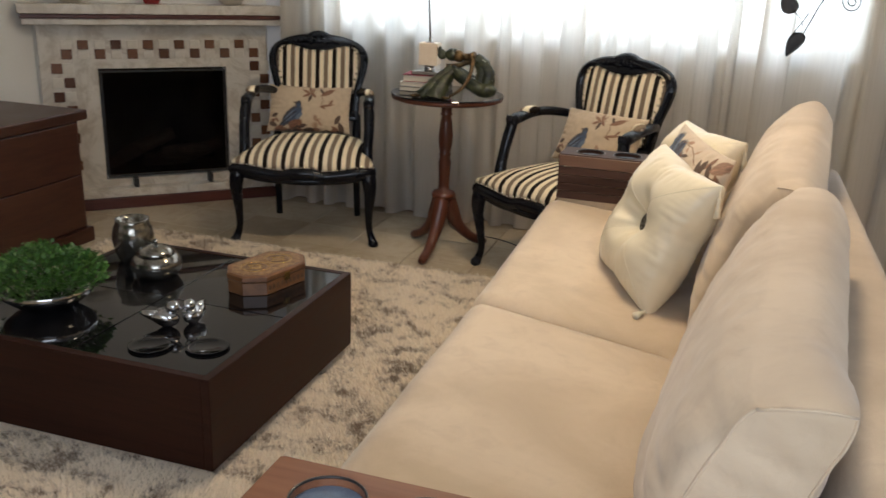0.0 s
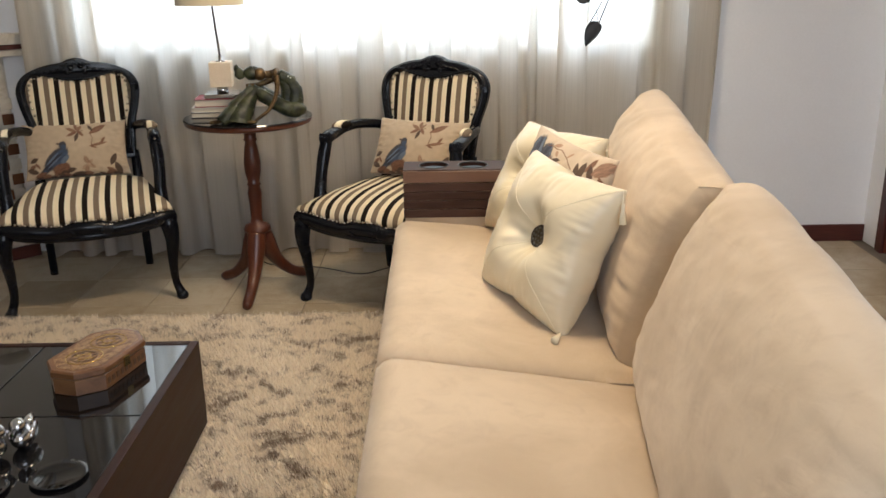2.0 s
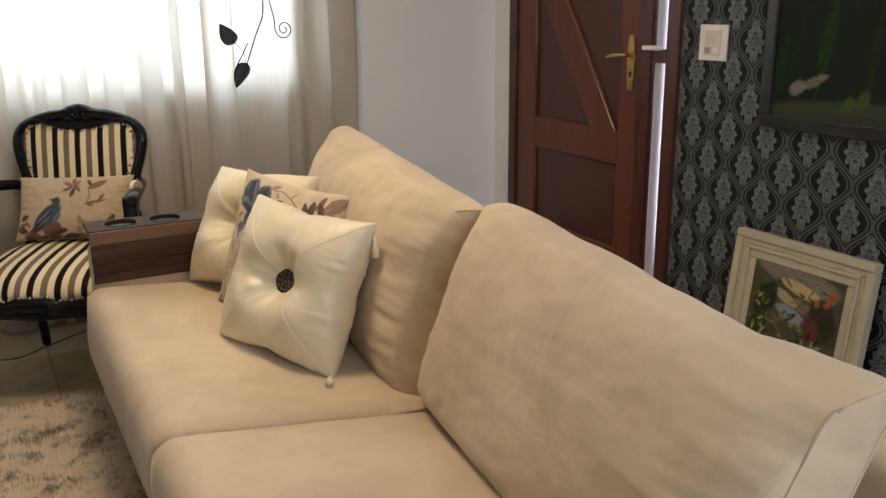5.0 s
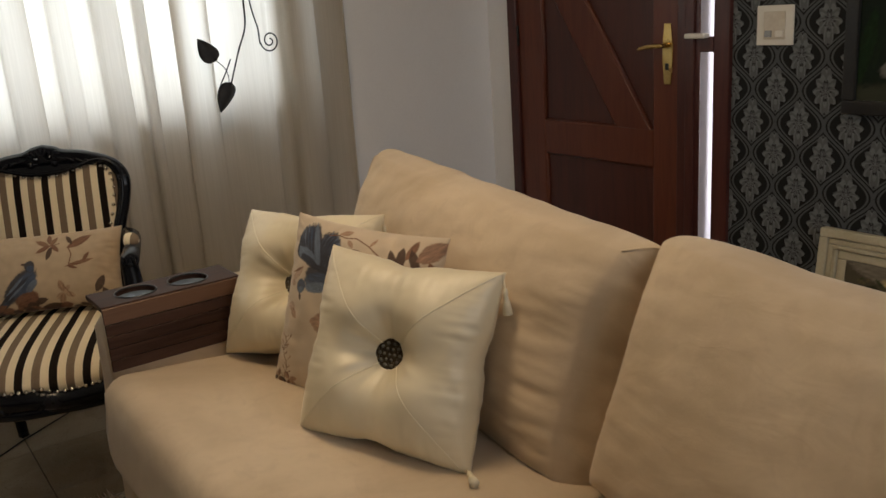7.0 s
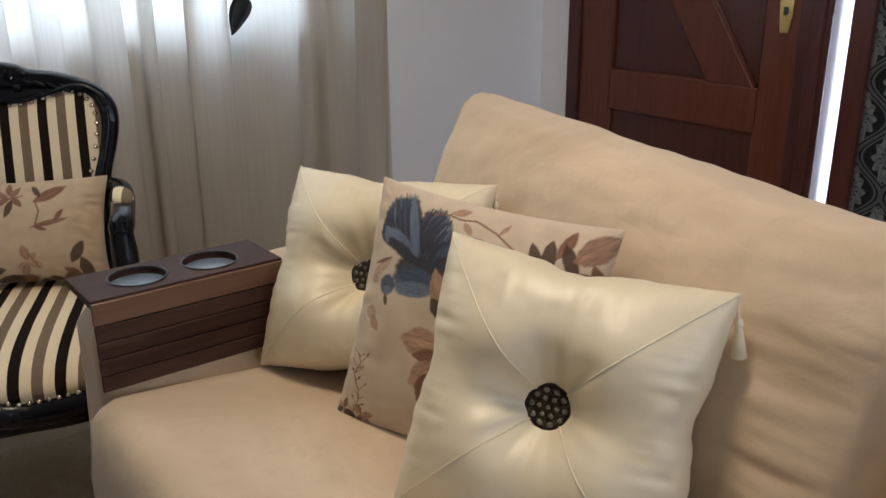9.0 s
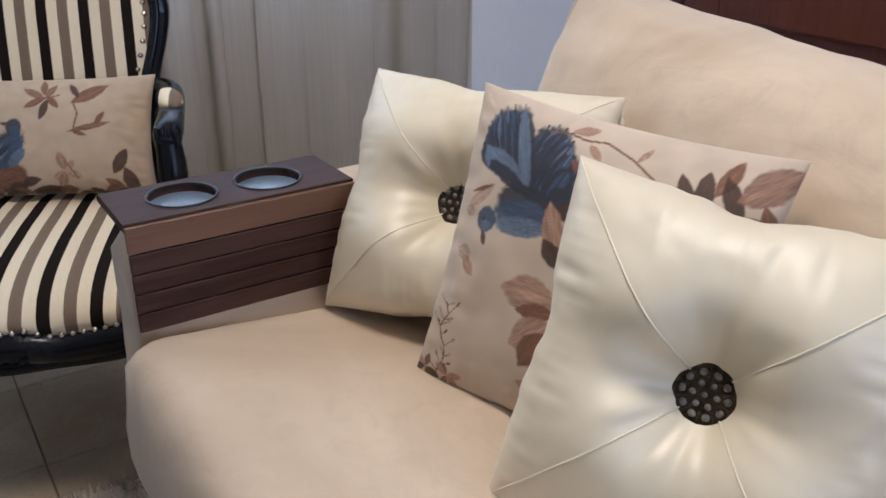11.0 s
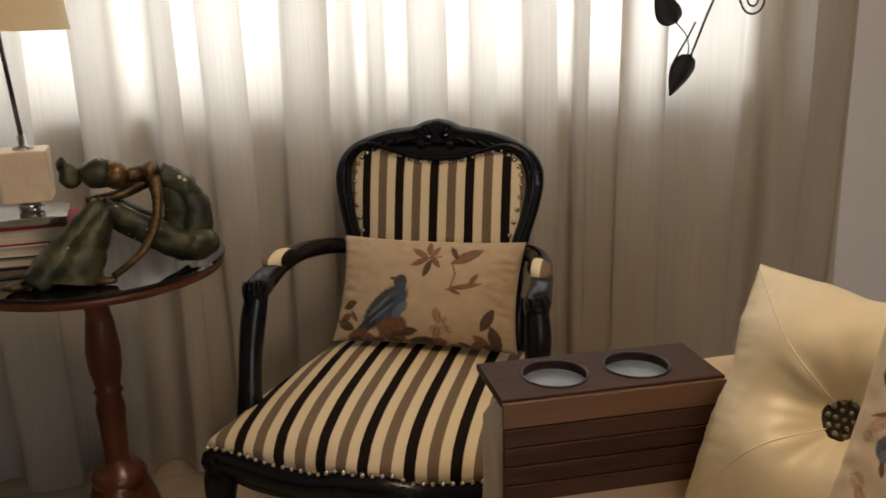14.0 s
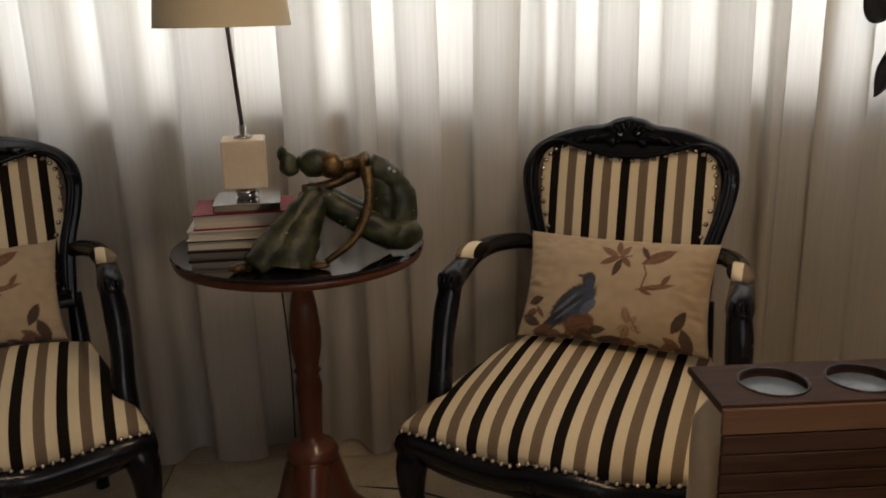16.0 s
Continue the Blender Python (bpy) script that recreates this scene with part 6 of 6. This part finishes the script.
def figurine():
    """A bowed seated figure as one plain glazed shape."""
    g, s = [], []
    y = 0.425
    up = lambda *p: spline(p, 6)
    g.append(sweep(up((-0.47, y, 0.798, 0.034), (-0.452, y, 0.832, 0.033), (-0.446, y, 0.876, 0.028), (-0.468, y, 0.918, 0.026), (-0.506, y - 0.005, 0.946, 0.023)), 16))
    g.append(blob((-0.455, y - 0.01, 0.808), (0.052, 0.046, 0.034)))
    g.append(sweep(up((-0.475, y, 0.815, 0.034), (-0.474, y, 0.856, 0.030), (-0.478, y, 0.900, 0.026), (-0.505, y, 0.930, 0.018)), 14))
    for dy in (-0.028, 0.03):
        g.append(sweep(up((-0.46, y + dy, 0.806, 0.031), (-0.535, y + dy, 0.842, 0.027), (-0.612, y + dy * 0.7, 0.892, 0.021)), 14))
        g.append(sweep(up((-0.608, y + dy * 0.7, 0.893, 0.021), (-0.645, y - 0.03 + dy * 0.6, 0.855, 0.025), (-0.690, y - 0.07 + dy * 0.6, 0.805, 0.029), (-0.725, y - 0.095 + dy * 0.5, 0.775, 0.024)), 14))
    g.append(sweep(up((-0.600, y - 0.02, 0.885, 0.020), (-0.630, y - 0.05, 0.84, 0.032), (-0.655, y - 0.075, 0.79, 0.046), (-0.660, y - 0.08, 0.768, 0.054)), 16))
    g.append(blob((-0.608, y - 0.015, 0.952), (0.036, 0.029, 0.028)))
    g.append(blob((-0.660, y - 0.012, 0.950), (0.020, 0.02, 0.024)))
    g.append(blob((-0.673, y - 0.012, 0.970), (0.012, 0.008, 0.016)))
    s.append(blob((-0.578, y - 0.022, 0.948), (0.026, 0.026, 0.026)))
    s.append(sweep(up((-0.56, y - 0.01, 0.945, 0.015), (-0.535, y - 0.005, 0.946, 0.016), (-0.51, y - 0.012, 0.948, 0.024)), 12))
    s.append(sweep(up((-0.512, y - 0.030, 0.940, 0.014), (-0.506, y - 0.055, 0.903, 0.0095), (-0.514, y - 0.078, 0.858, 0.0085), (-0.540, y - 0.093, 0.815, 0.0072), (-0.590, y - 0.105, 0.779, 0.0066)), 12))
    s.append(blob((-0.604, y - 0.106, 0.773), (0.022, 0.012, 0.007)))
    s.append(sweep(up((-0.52, y + 0.02, 0.935, 0.017), (-0.580, y, 0.908, 0.011), (-0.635, y - 0.02, 0.902, 0.009)), 12))
    s.append(blob((-0.748, y - 0.105, 0.774), (0.026, 0.013, 0.009), 12, 8, Matrix.Rotation(radians(25), 3, "Z")))
    v, f = joined(*g)
    v2, f2 = joined(*s)
    nf = len(f)
    o = len(v)
    v = [Vector(p) + Vector((noise.noise(Vector(p) * 30), noise.noise(Vector(p) * 30 + Vector((5, 0, 0))), 0)) * 0.005 + Vector((noise.noise((p[0] * 90, p[1] * 90, p[2] * 22)), noise.noise((p[0] * 90 + 9, p[1] * 90, p[2] * 22)), 0)) * 0.006 for p in v]
    v = [Vector((p[0], p[1], max(p[2], RZ + 0.0005))) for p in v + [Vector(q) for q in v2]]
    f = f + [tuple(i + o for i in q) for q in f2]
    me_ob = fixed("figurine", (v, f), M["glaze"])
    me_ob.data.materials.append(M["gold"])
    for i, p in enumerate(me_ob.data.polygons):
        if i >= nf:
            p.material_index = 1
    tagged(me_ob, "dark green and bronze glazed figurine bowed over its knees", "figurine")


figurine()


def cable(pts, name="power_cable"):
    o = thing(name, "thin dark power cable", "cable")
    fixed("cord", sweep(spline([(*p, 0.0025) for p in pts], 6), 6), M["plastic"], o)


cable(((-0.745, 0.70, 0.765), (-0.755, 0.79, 0.765), (-0.758, 0.815, 0.74), (-0.745, 0.81, 0.55), (-0.738, 0.82, 0.35), (-0.74, 0.84, 0.1), (-0.70, 0.86, 0.004), (-0.45, 0.80, 0.004), (-0.25, 0.70, 0.004), (-0.12, 0.78, 0.004), (0.1, 0.93, 0.004)))


# ---- coffee table ----
def coffee_table():
    t = thing("coffee_table", "low square dark brown coffee table with four black glass panes", "table")
    x0, x1, y0, y1, z0, z1 = -1.452, -0.577, -1.620, -0.745, 0.052, 0.318
    Wd = M["table_wood"]
    part("plinth", boxes((x0 + 0.08, x1 - 0.08, y0 + 0.08, y1 - 0.08, 0.012, z0)), M["black_rim"], t)
    part("side_panel", boxes((x1 - 0.024, x1, y0, y1, z0, z1), bevel=0.002), Wd, t)
    part("side_panel", boxes((x0, x0 + 0.024, y0, y1, z0, z1), bevel=0.002), Wd, t)
    part("side_panel", boxes((x0 + 0.0245, x1 - 0.0245, y0, y0 + 0.024, z0, z1), bevel=0.002), Wd, t)
    part("side_panel", boxes((x0 + 0.0245, x1 - 0.0245, y1 - 0.024, y1, z0, z1), bevel=0.002), Wd, t)
    part("core", boxes((x0 + 0.02, x1 - 0.02, y0 + 0.02, y1 - 0.02, z0 + 0.002, z1 - 0.012)), M["black_rim"], t)
    xm, ym = (x0 + x1) / 2, (y0 + y1) / 2
    for a, b in ((x0 + 0.0255, xm - 0.002), (xm + 0.002, x1 - 0.0255)):
        for c, d in ((y0 + 0.0255, ym - 0.002), (ym + 0.002, y1 - 0.0255)):
            part("pane", boxes((a, b, c, d, z1 - 0.0115, z1 - 0.002), bevel=0.0015, seg=2), M["black_glass"], t, "black glass pane")


coffee_table()
CZ = 0.3162


def inlaid_box():
    b = thing("inlaid_box", "octagonal carved wooden box with brass inlay", "box", pose(-0.792, -0.938, CZ + 0.0003, 0, 0, 75))

    def octo(w, d, c):
        return [(-w + c, -d), (w - c, -d), (w, -d + c), (w, d - c), (w - c, d), (-w + c, d), (-w, d - c), (-w, -d + c)]

    def slab(name, w, d, c, z0, z1, mat, par, inset=0.002):
        v, f = plate([octo(w, d, c)], 0, z1 - z0, inset)
        return fixed(name, ([(x, y, z1 - q) for x, q, y in v], f), mat, par, "", False)
    body = slab("body", 0.140, 0.084, 0.052, 0.0, 0.042, M["box_wood"], b)
    lid = slab("lid", 0.143, 0.087, 0.053, 0.0435, 0.066, M["box_wood"], b, 0.005)
    slab("lid_panel", 0.128, 0.072, 0.046, 0.066, 0.0672, M["inlay"], lid, 0.0005)
    for cx in (-0.052, 0.052):
        for r in (0.046, 0.032, 0.016):
            ringp = [(cx + r * math.cos(a), r * math.sin(a), 0.0675, 0.0016) for a in np.linspace(0, 2 * math.pi, 28, endpoint=False)]
            fixed("inlay_ring", sweep(ringp, 6, True), M["brass"] if r != 0.032 else M["inlay_dark"], lid)
        for k in range(8):
            a = 2 * math.pi * k / 8
            fixed("inlay_petal", blob((cx + 0.024 * math.cos(a), 0.024 * math.sin(a), 0.0673), (0.0075, 0.0032, 0.0012), 10, 4, Matrix.Rotation(a, 3, "Z")), M["inlay_dark"] if k % 2 else M["brass"], lid)
    for k in range(9):
        x = -0.0748 + 0.0187 * k
        for y in (-0.0845, 0.0845):
            part("inlay_stud", boxes((x - 0.006, x + 0.006, y - 0.001, y + 0.001, 0.014, 0.030), bevel=0.0006, seg=1), M["inlay_dark"], body)
    part("clasp", boxes((-0.012, 0.012, -0.0905, -0.086, 0.030, 0.056), bevel=0.001), M["brass"], b)


inlaid_box()


def jars():
    j = thing("glass_jar", "open silvered mercury glass jar", "jar", Matrix.Translation((-1.315, -0.93, CZ)), "silvered jars")
    fixed("body", lathe([(0.0, 0), (0.046, 0), (0.052, 0.01), (0.066, 0.05), (0.070, 0.085), (0.064, 0.12), (0.055, 0.138), (0.058, 0.150), (0.054, 0.152), (0.050, 0.138), (0.0, 0.05)], 36), M["mercury"], j)
    j = thing("glass_jar", "squat silvered mercury glass jar with a knobbed lid", "jar", Matrix.Translation((-1.155, -1.025, CZ)) @ Matrix.Scale(0.93, 4), "silvered jars")
    fixed("body", lathe([(0.0, 0), (0.060, 0), (0.072, 0.008), (0.088, 0.035), (0.090, 0.052), (0.078, 0.074), (0.062, 0.084), (0.0, 0.084)], 40), M["mercury"], j)
    lid = fixed("lid", lathe([(0.0, 0.085), (0.066, 0.085), (0.068, 0.090), (0.046, 0.104), (0.020, 0.113), (0.0, 0.114)], 40), M["mercury"], j)
    fixed("knob", lathe([(0.0, 0.112), (0.006, 0.113), (0.005, 0.118), (0.011, 0.125), (0.008, 0.133), (0.0, 0.135)], 18), M["mercury"], lid)


jars()


def chrome_bird(x, y, turn):
    b = thing("chrome_bird", "small polished chrome bird ornament", "ornament", pose(x, y, CZ, 0, 0, turn) @ Matrix.Scale(1.25, 4), "chrome birds")
    fixed("body", joined(blob((0, 0, 0.022), (0.030, 0.021, 0.022)), sweep([(-0.02, 0, 0.024, 0.014), (-0.048, 0, 0.030, 0.009), (-0.062, 0, 0.033, 0.004)], 10)), M["chrome"], b)
    h = fixed("head", blob((0.016, 0, 0.050), (0.017, 0.015, 0.015)), M["chrome"], b)
    fixed("beak", sweep([(0.030, 0, 0.050, 0.004), (0.040, 0, 0.048, 0.0008)], 8), M["chrome"], h)
    for sy in (-1, 1):
        fixed("wing", blob((-0.008, sy * 0.018, 0.026), (0.024, 0.006, 0.013), 12, 8, Matrix.Rotation(radians(12), 3, "Y")), M["chrome"], b)


chrome_bird(-0.872, -1.372, 15)
chrome_bird(-0.822, -1.318, -80)

for x, y in ((-0.690, -1.448), (-0.835, -1.500)):
    d = thing("glass_coaster", "round dark glass coaster dish on the black table", "dish", Matrix.Translation((x, y, CZ)), "glass coasters")
    fixed("dish", lathe([(0.0, 0.0004), (0.048, 0.0004), (0.060, 0.007), (0.0590, 0.008), (0.047, 0.003), (0.0, 0.0025)], 40), M["black_glass"], d)


def potted_plant():
    t = thing("potted_plant", "leafy green plant in a hammered silver bowl", "plant", Matrix.Translation((-1.285, -1.375, CZ)))
    bowl = fixed("bowl", lathe([(0.0, 0), (0.065, 0), (0.07, 0.006), (0.10, 0.022), (0.128, 0.045), (0.135, 0.068), (0.128, 0.072), (0.120, 0.060), (0.0, 0.055)], 48), M["chrome"], t, "shallow silver bowl")
    rnd = random.Random(6)
    vs, fs = [], []
    for k in range(2600):
        a, r = rnd.uniform(0, 2 * math.pi), 0.165 * rnd.random() ** 0.5
        top = 0.180 - 2.6 * r * r + 0.030 * noise.noise((math.cos(a) * 3, math.sin(a) * 3, r * 20))
        z = 0.06 + (top - 0.06) * rnd.random() ** 0.45
        c = Vector((r * math.cos(a) + rnd.uniform(-.006, .006), r * math.sin(a) + rnd.uniform(-.006, .006), z))
        d = Vector((math.cos(a) * r * 5 + rnd.uniform(-.7, .7), math.sin(a) * r * 5 + rnd.uniform(-.7, .7), rnd.uniform(0.1, 0.9))).normalized()
        s = d.cross(Vector((rnd.uniform(-1, 1), rnd.uniform(-1, 1), 1))).normalized()
        nn = s.cross(d)
        L2, w = rnd.uniform(0.012, 0.022), rnd.uniform(0.005, 0.008)
        o = len(vs)
        vs += [c, c + d * L2 * 0.5 + s * w + nn * 0.002, c + d * L2, c + d * L2 * 0.5 - s * w + nn * 0.002]
        fs += [(o, o + 1, o + 2), (o, o + 2, o + 3)]
    fo = raw("foliage", vs, fs, M["leaf"], t, "dense small green leaves")
    fo["kind"] = "stuff"
    st = []
    for k in range(40):
        a, r = rnd.uniform(0, 2 * math.pi), 0.10 * rnd.random()
        st.append(sweep([(r * 0.6 * math.cos(a), r * 0.6 * math.sin(a), 0.055, 0.0016), (r * 1.4 * math.cos(a), r * 1.4 * math.sin(a), 0.13, 0.001)], 4))
    sm = fixed("stems", joined(*st), M["leaf"], t)
    sm["kind"] = "stuff"


potted_plant()


def remote_control():
    r = thing("remote_control", "black remote control with coloured keys on the sofa seat", "remote", basis((0.528, -2.052, 0.484), (0.125, 0.065, 0.0), (-0.065, 0.125, -0.055)))
    part("body", boxes((-0.024, 0.024, -0.085, 0.085, 0.0, 0.018), bevel=0.006, seg=3), M["plastic"], r, smooth=True)
    for j in range(8):
        for i in range(3):
            mat = M["button_red"] if (j == 7 and i == 0) else (M["button_green"] if j in (5, 6) and i == 1 else M["button_grey"])
            part("key", boxes((-0.0165 + 0.0125 * i, -0.0085 + 0.0125 * i, -0.07 + 0.0185 * j, -0.060 + 0.0185 * j, 0.0175, 0.0195), bevel=0.001, seg=1), mat, r)


remote_control()


# ---- rug ----
def rug():
    x0, x1, y0, y1 = -2.16, 0.30, -3.0, 0.185
    t = thing("rug", "thick shaggy cream rug with grey-brown blotches", "rug")
    part("backing", boxes((x0, x1, y0, y1, 0.0, 0.011), bevel=0.004), M["rug_base"], t)
    rng = np.random.default_rng(5)
    n = 250000
    px, py = rng.uniform(x0, 0.02, n), rng.uniform(y0, y1, n)
    h = rng.uniform(0.014, 0.027, n)
    an = rng.uniform(0, 2 * np.pi, n)
    ln = rng.uniform(0.004, 0.019, n)
    la = 0.9 * np.sin(px * 5 + py * 3) + rng.normal(0, 0.9, n) + 2.2
    w = rng.uniform(0.0014, 0.0028, n)
    cx, cy = np.cos(an) * w, np.sin(an) * w
    tx, ty = np.cos(la) * ln, np.sin(la) * ln
    z = np.full(n, 0.009)
    co = np.stack([np.stack([px - cx, py - cy, z], 1), np.stack([px + cx, py + cy, z], 1), np.stack([px + tx, py + ty, z + h], 1)], 1).reshape(-1, 3)
    me = bpy.data.meshes.new("yarn")
    me.vertices.add(n * 3)
    me.vertices.foreach_set("co", co.ravel().astype(np.float32))
    me.loops.add(n * 3)
    me.loops.foreach_set("vertex_index", np.arange(n * 3, dtype=np.int32))
    me.polygons.add(n)
    me.polygons.foreach_set("loop_start", np.arange(0, n * 3, 3, dtype=np.int32))
    me.update(calc_edges=True)
    me.materials.append(M["shag"])
    ob = new("yarn", me)
    ob.parent = t
    tagged(ob, "long soft yarn pile", "", "", "stuff")


rug()

# ---- floor tiles ----
S = 0.33
bm = boxes((-S / 2 + 0.0018, S / 2 - 0.0018, -S / 2 + 0.0018, S / 2 - 0.0018, -0.008, 0.0), bevel=0.0012, seg=1)
tile_mesh = bpy.data.meshes.new("tile")
bm.to_mesh(tile_mesh)
bm.free()
tile_mesh.materials.append(M["tile"])
for i in range(-7, 9):
    for j in range(-16, 4):
        cx, cy = -0.45 + S * (i - 0.5), 0.345 + S * (j - 0.5)
        if LEFT_X < cx + S / 2 and cx - S / 2 < WALL_X and BACK_Y < cy + S / 2 and cy - S / 2 < WALL_Y:
            ob = new("tile", tile_mesh)
            ob.parent = floor
            ob.matrix_world = pose(cx, cy, 0, 0, 0, 90 * ((i * 7 + j * 3) % 4))
